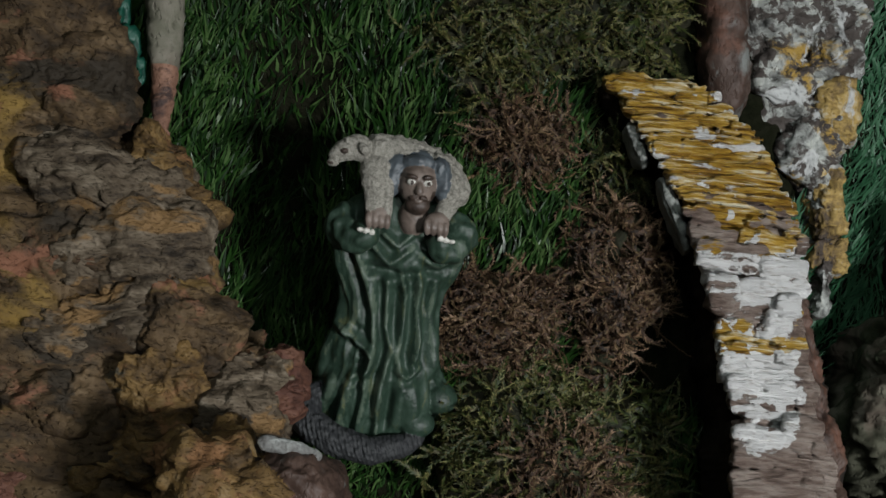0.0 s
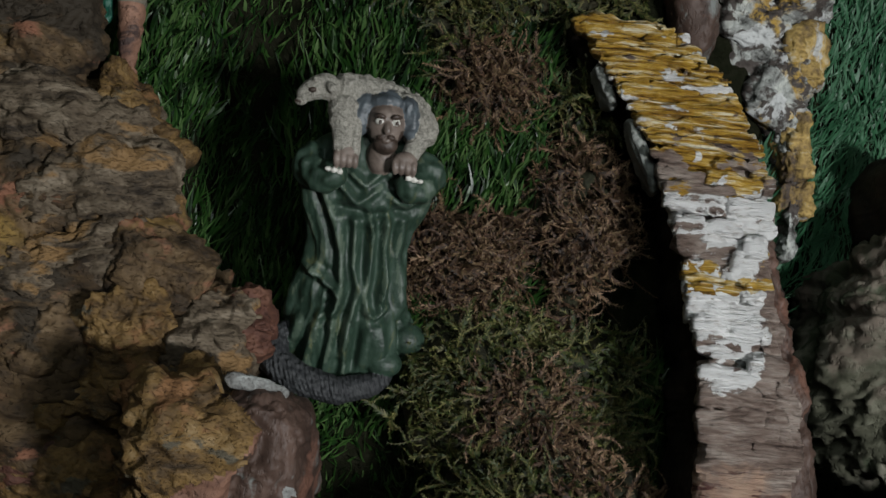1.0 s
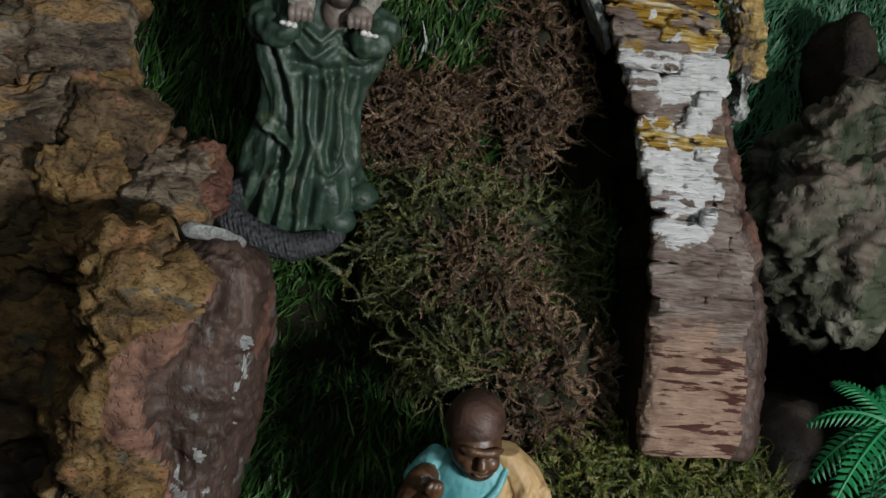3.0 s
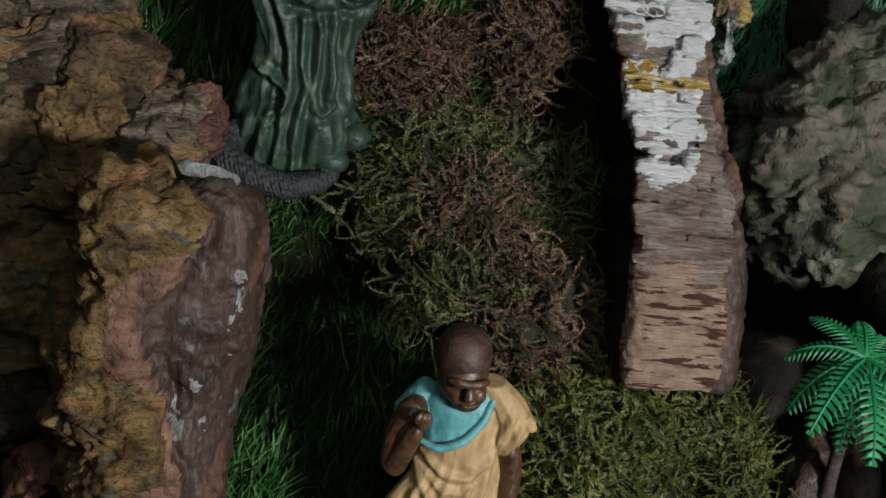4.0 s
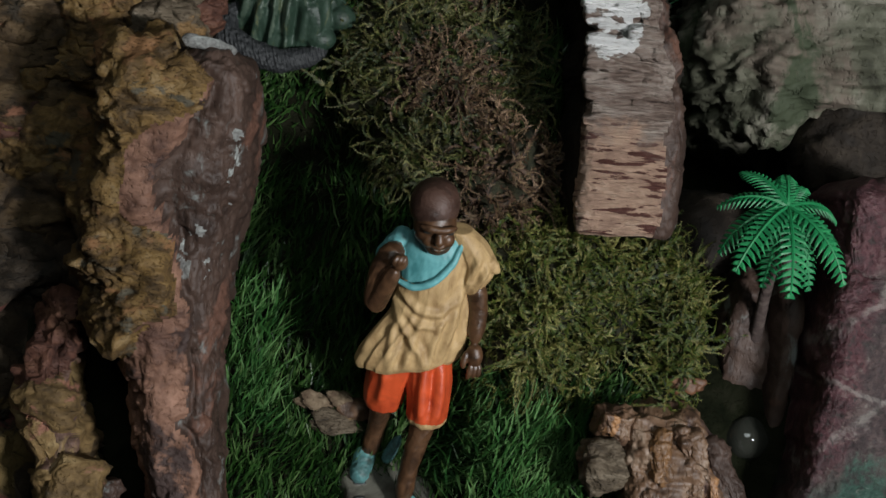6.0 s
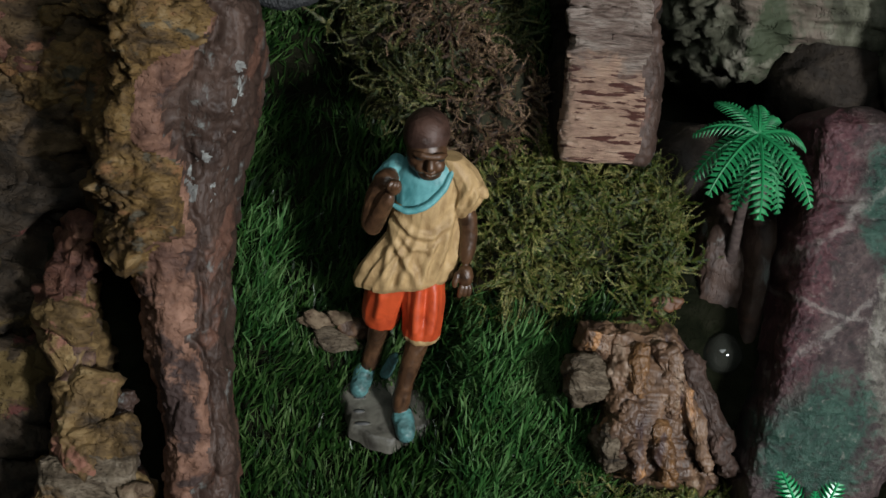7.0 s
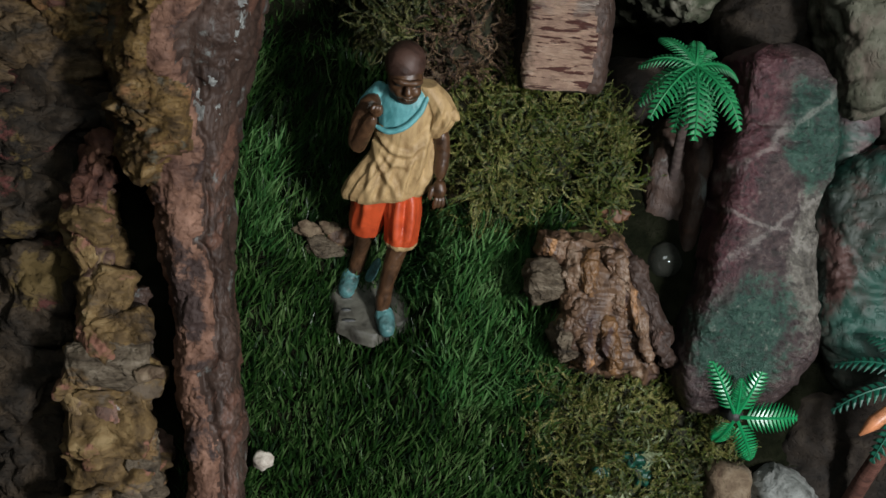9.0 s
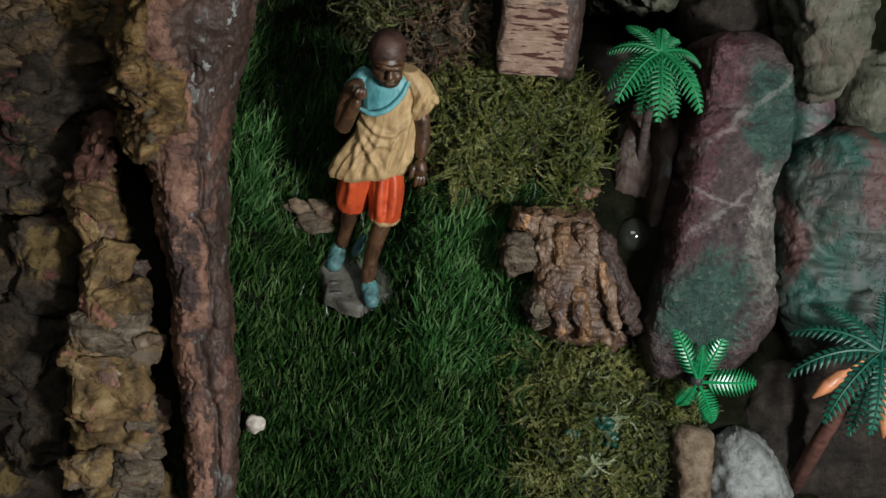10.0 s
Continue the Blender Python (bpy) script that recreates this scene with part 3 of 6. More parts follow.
MOSS = [
    # x, s, foot, half width, half height, thickness, tone, strands
    (0.085, 0.418, -0.004, 0.062, 0.034, 0.022, "moss_olive", 2600),
    (0.056, 0.378, -0.004, 0.020, 0.014, 0.012, "moss_olive", 500),
    (0.070, 0.358, -0.004, 0.021, 0.018, 0.024, "moss_brown", 1000),
    (0.115, 0.350, -0.004, 0.013, 0.022, 0.016, "moss_olive", 500),
    (0.066, 0.279, -0.004, 0.029, 0.025, 0.026, "moss_brown", 1800),
    (0.117, 0.300, -0.004, 0.021, 0.042, 0.03, "moss_brown", 1700),
    (0.098, 0.220, -0.002, 0.052, 0.040, 0.034, "moss_olive", 3600),
    (0.099, 0.214, 0.016, 0.023, 0.019, 0.022, "moss_brown", 900),
    (0.107, 0.180, 0.000, 0.040, 0.020, 0.050, "moss_olive", 1500),
    (0.126, 0.172, 0.024, 0.026, 0.026, 0.034, "moss_brown", 900),
    (0.171, 0.113, 0.018, 0.056, 0.050, 0.048, "moss_green", 5000),
    (0.216, 0.09, 0.034, 0.016, 0.036, 0.036, "moss_green", 1500),
    (0.245, -0.066, 0.038, 0.060, 0.062, 0.034, "moss_green", 6200),
    (0.282, -0.085, 0.036, 0.026, 0.034, 0.03, "moss_olive", 1400),
    (0.243, -0.06, 0.062, 0.010, 0.034, 0.010, "moss_pale", 150),
]


# ---- turf ----
def turf(name, label, x0, x1, s0, s1, n, mat, tall, keep, drift=(0.16, 0.8, 0.55)):
    x, s = rng.uniform(x0, x1, n), rng.uniform(s0, s1, n)
    ok = keep(x, s)
    for mx, ms, _, rx, rs, *_ in MOSS:
        ok &= ((x - mx) / rx) ** 2 + ((s - ms) / rs) ** 2 > 0.7
    x, s = x[ok], s[ok]
    n = len(x)
    tuft = np.sin(61 * x + 5 * np.sin(37 * s)) * np.sin(53 * s + 4 * np.sin(41 * x))
    length = tall * rng.uniform(0.6, 1.35, n) * (1 + 0.2 * tuft)
    lean = np.stack([rng.normal(drift[0], 0.32, n) + 0.35 * tuft, rng.normal(drift[1], 0.32, n), np.abs(rng.normal(drift[2], 0.22, n)) + 0.12], 1)
    lean /= np.linalg.norm(lean, axis=1, keepdims=True)
    bend = np.stack([rng.normal(0, 0.2, n), rng.normal(0, 0.18, n), rng.normal(-0.12, 0.15, n)], 1)
    root = np.stack([x, s, relief(x, s) - 0.004], 1)
    mid = root + lean * (0.55 * length)[:, None]
    tip = mid + (lean + bend) * (0.45 * length)[:, None]
    turn = rng.uniform(0, np.pi, n)
    wide = np.stack([np.cos(turn), 0.5 * np.sin(turn), 0.5 * np.sin(turn)], 1) * (rng.uniform(0.00042, 0.00095, n))[:, None]
    verts = np.stack([root - wide, root + wide, mid - 0.9 * wide, mid + 0.9 * wide, tip], 1).reshape(-1, 3)
    i = 5 * np.arange(n)
    tri = np.stack([np.stack(q, 1) for q in ((i, i + 1, i + 3), (i, i + 3, i + 2), (i + 2, i + 3, i + 4))], 1).reshape(-1, 3)
    ob = part(name, mesh_of(name, verts, (tri,), [mat]), None, HILL)
    return tagged(ob, label, "artificial grass", "", "stuff")


turf("grass", "dark green plastic turf blades covering the bank", -0.12, 0.34, -0.2, 0.5, 84000, "turf", 0.0155,
     lambda x, s: ((x > -0.02) | (s > 0.2)) & (x < 0.3 - 0.2 * (s > 0.24)) & (x < 0.2 + 0.14 * (s > 0.2)))
turf("grass", "brighter green plastic turf behind the arched bark", 0.19, 0.40, 0.24, 0.52, 16000, "turf_far", 0.014, lambda x, s: x > 0.2)

# Longer blades in the lighter tone, which paints light onto dark spots.
turf("grass", "tuft of long loose turf blades beside the clay boy", 0.096, 0.15, 0.01, 0.072, 1700, "turf_lit", 0.029, lambda x, s: ((x - 0.112) / 0.015) ** 2 + ((s - 0.04) / 0.03) ** 2 < 1, (0.4, 0.3, 1.3))
turf("grass", "longer turf blades beside the broken wood, highlights in their colour", 0.125, 0.19, -0.05, 0.05, 1500, "turf_lit", 0.021, lambda x, s: x > 0.12, (0.2, 0.8, 0.6))
turf("grass", "upright turf blades along the foot of the log", 0.002, 0.026, 0.03, 0.1, 420, "turf_lit", 0.021, lambda x, s: x > 0.002, (0.15, 0.7, 0.7))


# ---- moss ----
def strands(n, root, heading, length, radius, steps=15, curl=0.3):
    """n curling feathery strands: a thin ribbon with two rows of narrow leaflets set close along it."""
    pos, way = root.copy(), heading / np.linalg.norm(heading, axis=1, keepdims=True)
    axis = rng.normal(0, 1, (n, 3)) + np.array([0, 0, 1.2]) * rng.choice((-1, 1), n)[:, None]
    axis /= np.linalg.norm(axis, axis=1, keepdims=True)
    turn = curl * rng.uniform(0.1, 1.5, n)[:, None]
    pts = [pos.copy()]
    for _ in range(steps - 1):
        way = way + turn * np.cross(axis, way) + rng.normal(0, 0.12, (n, 3))
        way[:, 2] *= 0.85
        way /= np.linalg.norm(way, axis=1, keepdims=True)
        pos = pos + way * (length / (steps - 1))[:, None]
        pts.append(pos.copy())
    pts = np.stack(pts, 1)
    tang = np.gradient(pts, axis=1)
    tang /= np.linalg.norm(tang, axis=2, keepdims=True) + 1e-9
    tilt = np.array([0, 0, 1.0]) + rng.normal(0, 0.55, (n, 1, 3))
    a = np.cross(tang, tilt)
    a /= np.linalg.norm(a, axis=2, keepdims=True) + 1e-9
    b = np.cross(tang, a)
    taper = np.linspace(1, 0.35, steps)[None, :, None] * radius[:, None, None]
    verts = np.stack([pts - 0.42 * taper * a, pts + 0.4 * taper * b, pts + 0.42 * taper * a], 2).reshape(-1, 3)
    base = (np.arange(n) * steps * 3)[:, None, None] + (np.arange(steps - 1) * 3)[None, :, None]
    j = np.arange(2)[None, None, :]
    quads = np.stack([base + j, base + j + 1, base + j + 4, base + j + 3], 3).reshape(-1, 4)
    i = np.arange(1, steps)
    m = len(i)
    o, t, a2, b2 = (q[:, i].reshape(-1, 3) for q in (pts, tang, a, b))
    leaf, tri = [], []
    k = len(verts)
    for side in (-1, 1):
        size = (np.repeat(radius, m) * np.tile(np.linspace(1.15, 0.6, m), n) * rng.uniform(0.75, 1.35, len(o)))[:, None]
        out = side * a2 + rng.normal(0, 0.3, (len(o), 1)) * b2
        three = np.stack([o - t * size * 0.6, o + t * size * 0.5, o + out * size * 1.0 + t * size * 1.2], 1)
        leaf.append(three.reshape(-1, 3))
        tri.append(k + np.arange(3 * len(o)).reshape(-1, 3))
        k += 3 * len(o)
    return np.concatenate([verts, *leaf]), (quads, np.concatenate(tri))


def moss_clump(x, s, e, rx, rs, h, tone, n):
    n = int(0.36 * n)
    nr, na = 14, 40
    verts, faces = [], []
    seed = 40 * x + 17 * s
    wob = lambda a: 1 + 0.42 * noise.noise(Vector((2 * math.cos(a), 2 * math.sin(a), seed)))
    height = lambda r, a: h * (max(0, 1 - r * r) ** 0.55) * (0.8 + 0.35 * noise.noise(Vector((3 * r * math.cos(a), 3 * r * math.sin(a), seed + 5))))
    for i in range(1, nr + 1):
        for j in range(na):
            r, a = i / nr, 2 * math.pi * j / na
            p = Vector((rx * r * wob(a) * math.cos(a), rs * r * wob(a) * math.sin(a), 0.92 * height(r, a)))
            p.z += 0.0025 * noise.noise(p * 160)
            verts.append(p)
    verts.append(Vector((0, 0, 0.92 * height(0, 0))))
    for i in range(nr - 1):
        for j in range(na):
            k = (j + 1) % na
            faces.append((i * na + j, (i + 1) * na + j, (i + 1) * na + k, i * na + k))
    faces += [(len(verts) - 1, j, (j + 1) % na) for j in range(na)]
    ob = new("moss_clump")
    ob.matrix_basis = at(x, s, e)
    if tone == "moss_pale":
        verts = [Vector((v.x, v.y, 0.3 * v.z - 0.006)) for v in verts]
    part("bed", mesh_of("bed", verts, faces, ["moss_bed"]), ob, None, "dark matted underside of the moss")
    tufts = max(8, n // 9)
    pick = rng.integers(0, tufts, n)
    tr, ta = np.sqrt(rng.uniform(0, 1.0, tufts)), rng.uniform(0, 2 * np.pi, tufts)
    lift = rng.uniform(-0.004, 0.005, tufts)[pick]
    flow = rng.normal(0, 0.7, (tufts, 2))[pick]
    px, py = (tr * np.cos(ta))[pick] + rng.normal(0, 0.0035, n) / rx, (tr * np.sin(ta))[pick] + rng.normal(0, 0.0035, n) / rs
    r, a = np.minimum(1.1, np.hypot(px, py)), np.arctan2(py, px)
    w = np.array([wob(v) for v in a])
    root = np.stack([rx * r * w * np.cos(a), rs * r * w * np.sin(a), [height(q, v) for q, v in zip(r, a)]], 1)
    head = np.stack([0.15 * np.cos(a) * r + flow[:, 0] + rng.normal(0, 0.7, n), 0.15 * np.sin(a) * r + flow[:, 1] + rng.normal(0, 0.7, n), rng.normal(0.35, 0.4, n)], 1)
    root[:, 2] += lift + rng.uniform(-0.004, 0.001, n)
    v, q = strands(n, root, head, rng.uniform(0.011, 0.026, n) * (0.8 if tone == "moss_pale" else 1), rng.uniform(0.0008, 0.0017, n))
    st = part("strand_layer", mesh_of("strand_layer", v, q, [tone]), ob)
    st["kind"] = "stuff"
    words = {"moss_olive": "olive dried moss clump with curling strands", "moss_brown": "reddish brown dry moss clump, loose and frayed",
             "moss_green": "yellow-green dried moss mat with curling strands", "moss_pale": "pale grey-green lichen tuft lying on moss"}[tone]
    return tagged(ob, words, "moss", "moss on the bank")


for row in MOSS:
    moss_clump(*row)

# ---- bark and rocks ----
ARCH = [(0.394, 0.114, 0.138, 0.026, -0.03), (0.386, 0.100, 0.150, 0.031, -0.03), (0.372, 0.111, 0.167, 0.036, -0.03), (0.352, 0.125, 0.181, 0.041, -0.03),
        (0.328, 0.137, 0.191, 0.047, -0.03), (0.304, 0.144, 0.195, 0.052, -0.03), (0.281, 0.151, 0.199, 0.058, -0.03), (0.264, 0.152, 0.201, 0.064, -0.02),
        (0.247, 0.157, 0.206, 0.069, -0.01), (0.226, 0.157, 0.210, 0.075, 0.0), (0.2, 0.158, 0.211, 0.078, 0.0), (0.176, 0.159, 0.210, 0.078, 0.0),
        (0.158, 0.159, 0.209, 0.078, 0.01), (0.146, 0.160, 0.208, 0.077, 0.01)]


def arch():
    bumps = rough_bark(0.003, 22, 0.0015, 0.001, 230, 3.0, 60, (0.001, 60, 3))
    calm = rough_bark(0.0018, 22, 0.0006, 0.0, 230, 3.0, 60)

    def relief_of(p, u, side):
        k = ease(0.19, 0.215, p[1] + 0.006 * noise.noise(Vector(p) * 60))
        return (bumps(p, u, side) - 0.0032) * k + calm(p, u, side) * (1 - k)

    verts, faces = loft(ARCH, 260, 90, relief_of, 0.32, 0.1)
    foot = np.array([0.184, 0.15, 0.0])
    mid = np.array([verts[list(f)].mean(0) for f in faces])
    st = eased(ARCH, 330)[::-1]
    front = np.interp(mid[:, 1], st[:, 0], st[:, 3])
    right = np.interp(mid[:, 1], st[:, 0], st[:, 2])
    # Faces behind the front edge take a darker material, shade put into colour.
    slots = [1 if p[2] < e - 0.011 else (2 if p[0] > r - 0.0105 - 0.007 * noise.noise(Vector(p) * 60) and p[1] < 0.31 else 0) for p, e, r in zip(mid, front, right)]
    ob = new("bark_arch")
    ob.matrix_basis = at(*foot)
    part("core", mesh_of("core", verts - foot, faces, ["arch", "cork_dark_shade", "cork_inner"], slots), ob)
    s = 0.150
    while s < 0.388:
        l, r, e = (float(np.interp(s, st[:, 0], st[:, k])) for k in (1, 2, 3))
        tall = rng.uniform(0.0022, 0.0036) if s > 0.325 else (rng.uniform(0.004, 0.0085) if s > 0.2 else rng.uniform(0.003, 0.0055))
        x = l + 0.001
        r -= 0.011 * ease(0.3, 0.285, s) + 0.004 * noise.noise(Vector((0, s * 70, 0)))
        lumpy = (ease(0.225, 0.24, s) * ease(0.335, 0.32, s))
        while x < r - 0.006:
            wide = min(r - 0.004 - x, rng.uniform(0.012, 0.06 - 0.026 * lumpy))
            if rng.uniform() < (0.86 - 0.16 * lumpy if s > 0.205 else 0.06):
                proud = rng.uniform(-0.001 - 0.0016 * lumpy, 0.0008 + 0.0036 * lumpy) - (0.0016 if s < 0.205 else 0)
                dip = 0.004 * max(0.0, abs((x + wide / 2 - (l + r) / 2) / (r - l)) - 0.3)
                chunk("bark_plate", ob, foot, x + wide / 2, s + rng.uniform(-0.001, 0.001), e - 0.0025 + proud - dip, wide / 2 * 1.02, tall / 2 * (1.15 + 0.25 * lumpy), 0.0032 + 0.001 * lumpy, rng.uniform(-7, 5), "arch",
                      rough_bark(0.0018, 70, 0.0016, 0.0, 1, 3 + s * 20, 130), 0.5, 14, 40)
            x += wide
        s += tall * 0.85
    for x, s2, e, rx, rs, re in ((0.1195, 0.358, 0.024, 0.003, 0.010, 0.008), (0.1365, 0.328, 0.032, 0.003, 0.017, 0.008)):
        chunk("paint_patch", ob, foot, x, s2, e, rx, rs, re, 24, "white_bark", rough_bark(0.001, 60, 0.001, 0.0, 1, s2, 120), 0.6, 24, 36, "flaking whitewash")
    tagged(ob, "curved layered bark post, white and ochre paint flaking above", "bark")


arch()

CORK = [(0.47, -0.24, -0.125, 0.045, -0.03), (0.43, -0.24, -0.113, 0.048, -0.03), (0.392, -0.24, -0.112, 0.05, -0.03), (0.372, -0.24, -0.101, 0.05, -0.02), (0.348, -0.24, -0.096, 0.05, -0.02),
        (0.333, -0.24, -0.084, 0.052, -0.02), (0.315, -0.24, -0.075, 0.053, -0.02), (0.302, -0.24, -0.066, 0.055, -0.02), (0.287, -0.24, -0.057, 0.056, -0.02),
        (0.267, -0.24, -0.046, 0.058, -0.02), (0.25, -0.24, -0.027, 0.06, -0.02), (0.232, -0.24, -0.02, 0.06, -0.01), (0.216, -0.24, -0.022, 0.058, 0.0),
        (0.19, -0.24, -0.04, 0.05, 0.0), (0.16, -0.24, -0.06, 0.04, 0.0), (0.12, -0.24, -0.07, 0.03, -0.01)]


def cork():
    foot = np.array([-0.15, 0.12, -0.02])
    ob = new("cork_bark")
    ob.matrix_basis = at(*foot)
    v, f = loft(CORK, 250, 160, rough_bark(0.008, 17, 0.0045, 0.0, 90, 1.0, 40, (0.0035, 22, 3)), 0.45, 0.2)
    part("slab", mesh_of("slab", v - foot, f, ["cork_big"]), ob)
    rb = lambda k, cell=38: rough_bark(0.006, 20, 0.0035, 0.0008, 150, k, cell, (0.0026, 34, 3))
    for k, (x, s, e, rx, rs, re, rz, mat) in enumerate([
            (-0.150, 0.392, 0.046, 0.040, 0.026, 0.016, -28, "cork_big"), (-0.126, 0.352, 0.046, 0.028, 0.016, 0.014, 18, "cork_big"),
            (-0.078, 0.322, 0.044, 0.012, 0.022, 0.016, 38, "cork_ochre"), (-0.105, 0.318, 0.05, 0.03, 0.014, 0.016, -14, "cork_grey"),
            (-0.086, 0.290, 0.052, 0.030, 0.013, 0.016, 14, "cork_grey"), (-0.125, 0.282, 0.05, 0.03, 0.017, 0.018, 24, "cork_big"),
            (-0.098, 0.262, 0.056, 0.030, 0.011, 0.016, 20, "cork_grey"), (-0.065, 0.262, 0.054, 0.022, 0.014, 0.016, -26, "cork_big"),
            (-0.068, 0.238, 0.06, 0.018, 0.012, 0.016, 22, "cork_ochre"), (-0.035, 0.233, 0.054, 0.015, 0.020, 0.016, -12, "cork_grey"),
            (-0.105, 0.228, 0.052, 0.024, 0.016, 0.016, 30, "cork_big"), (-0.14, 0.24, 0.046, 0.026, 0.022, 0.016, 0, "cork_big"),
            (-0.075, 0.208, 0.05, 0.026, 0.013, 0.014, 10, "cork_ochre"), (-0.12, 0.196, 0.04, 0.03, 0.02, 0.014, -12, "cork_red"),
            (-0.092, 0.172, 0.036, 0.024, 0.016, 0.014, 12, "cork_ochre"), (-0.13, 0.15, 0.03, 0.03, 0.018, 0.014, -8, "cork_big"),
            (-0.024, 0.243, 0.05, 0.006, 0.012, 0.012, 12, "cork_red")]):
        chunk("bark_plate", ob, foot, x, s, e - 0.005, 1.16 * rx, 1.22 * rs, re, rz, mat, rb(2.0 + 0.7 * k), 0.7, 70, 110)
    tagged(ob, "large rugged brown cork bark slab with ochre patches", "bark")


cork()

LOG = [(0.219, -0.026, -0.008, 0.118, 0.0), (0.214, -0.042, 0.002, 0.130, 0.0), (0.206, -0.056, 0.008, 0.136, 0.0), (0.196, -0.062, 0.011, 0.138, 0.0),
       (0.18, -0.065, 0.012, 0.135, 0.0), (0.152, -0.066, 0.009, 0.122, 0.0), (0.126, -0.067, 0.005, 0.106, 0.0), (0.10, -0.066, 0.002, 0.1, 0.0),
       (0.087, -0.060, 0.002, 0.098, 0.0), (0.078, -0.047, 0.002, 0.095, 0.0), (0.06, -0.041, 0.004, 0.088, 0.0), (0.03, -0.036, 0.007, 0.08, 0.0),
       (0.0, -0.029, 0.011, 0.075, 0.0), (-0.033, -0.024, 0.015, 0.07, 0.0), (-0.1, -0.011, 0.022, 0.062, -0.01), (-0.15, -0.005, 0.026, 0.055, -0.01),
       (-0.22, 0.0, 0.03, 0.05, -0.01)]


# where the outer bark ends and where its pinkish inner margin begins: up the slope, across
LOG_EDGE = [(-0.22, 0.014), (-0.084, 0.004), (-0.057, -0.003), (-0.033, -0.010), (-0.022, -0.002), (0.005, -0.005), (0.031, -0.010), (0.044, -0.020), (0.05, -0.013), (0.08, -0.014),
            (0.109, -0.021), (0.13, -0.023), (0.136, -0.032), (0.146, -0.034), (0.16, -0.032), (0.171, -0.025), (0.182, -0.019), (0.189, -0.014), (0.198, -0.013), (0.206, -0.022), (0.214, -0.031)]
LOG_PINK = [(-0.22, -0.06), (0.06, -0.05), (0.077, -0.039), (0.086, -0.038), (0.094, -0.024), (0.129, -0.024), (0.133, -0.044), (0.141, -0.048), (0.165, -0.046), (0.176, -0.038), (0.184, -0.016), (0.22, -0.012)]
LOG_LICHEN = [(-0.0205, 0.124, 0.003, 0.006), (-0.018, 0.114, 0.003, 0.005), (-0.006, 0.127, 0.002, 0.002), (0.001, 0.171, 0.003, 0.010), (-0.0015, 0.158, 0.002, 0.006), (-0.001, 0.146, 0.0015, 0.0015), (-0.014, 0.132, 0.005, 0.003), (-0.010, 0.117, 0.002, 0.005)]


def cork_log():
    """A log whose bark still covers one side, with a peeled, pinkish margin and bare dark wood beyond."""
    edge, pink = np.array(LOG_EDGE), np.array(LOG_PINK)

    def zone(p):
        x = p[0] + 0.004 * fbm(p, 45, 4) + 0.0015 * fbm(p, 150, 3)
        s = p[1] + 0.003 * fbm((p[0] + 3, p[1], p[2]), 60, 3)
        return x - np.interp(s, edge[:, 0], edge[:, 1]), x - np.interp(s, pink[:, 0], pink[:, 1])

    bare = rough_bark(0.004, 16, 0.0016, 0.0, 80, 5.0, 24, (0.0018, 20, 2))
    barky = rough_bark(0.0055, 24, 0.0034, 0.0016, 120, 6.0, 40, (0.0034, 30, 3))
    skin = rough_bark(0.002, 26, 0.001, 0.0, 80, 7.0, 40, (0.0016, 34, 2))

    def bumps(p, u, side):
        over, inner = zone(p)
        grooves = 0.0012 * fbm((p[0] * 3.2, p[1] * 0.5, p[2]), 40, 3)
        wood = bare(p, u, side) - 0.0025 - 0.003 * math.exp(-((over - 0.003) / 0.003) ** 2)
        k, far = ease(0, 0.006, -inner), ease(-0.0022, 0.0022, over)
        cover = skin(p, u, side) * (1 - k) + (barky(p, u, side) + 0.0024) * k + 0.001
        return cover * (1 - far) + wood * far + grooves

    def slot(p):
        over, inner = zone(p)
        for x, s, rx, rs in LOG_LICHEN:
            if over > 0 and ((p[0] - x) / rx) ** 2 + ((p[1] - s) / rs) ** 2 < 0.3 + 1.7 * fbm(p, 240, 3):
                return 3
        return 0 if over > 0 else (1 if inner > 0 else 2)

    foot = np.array([0.0, -0.22, 0.0])
    v, f = loft(LOG, 520, 200, bumps, 0.62, 0.5)
    slots = np.array([slot(v[list(q)].mean(0)) for q in f])
    ob = new("cork_log")
    ob.matrix_basis = at(*foot)
    for k, (name, mat, label) in enumerate((("wood", "cork_inner", "bare dark brown wood"), ("inner_bark", "bark_pink", "peeled pinkish inner bark"), ("bark", "cork_ochre", "rough ochre outer bark"),
                                            ("lichen", "white_lichen", "chalky grey-white lichen in small spots"))):
        part(name, mesh_of(name, v - foot, [q for q, s in zip(f, slots) if s == k], [mat]), ob, None, label)
    fine = rough_bark(0.0009, 60, 0.0008, 0.0, 80, 2.0, 160)
    chunk("lichen", ob, foot, -0.015, 0.2135, 0.1185, 0.012, 0.0028, 0.0022, -10, "white_lichen", fine, 0.7, 24, 40, "chalky grey-white lichen")
    tagged(ob, "standing cork oak log, ochre and pink bark peeling", "log")


cork_log()

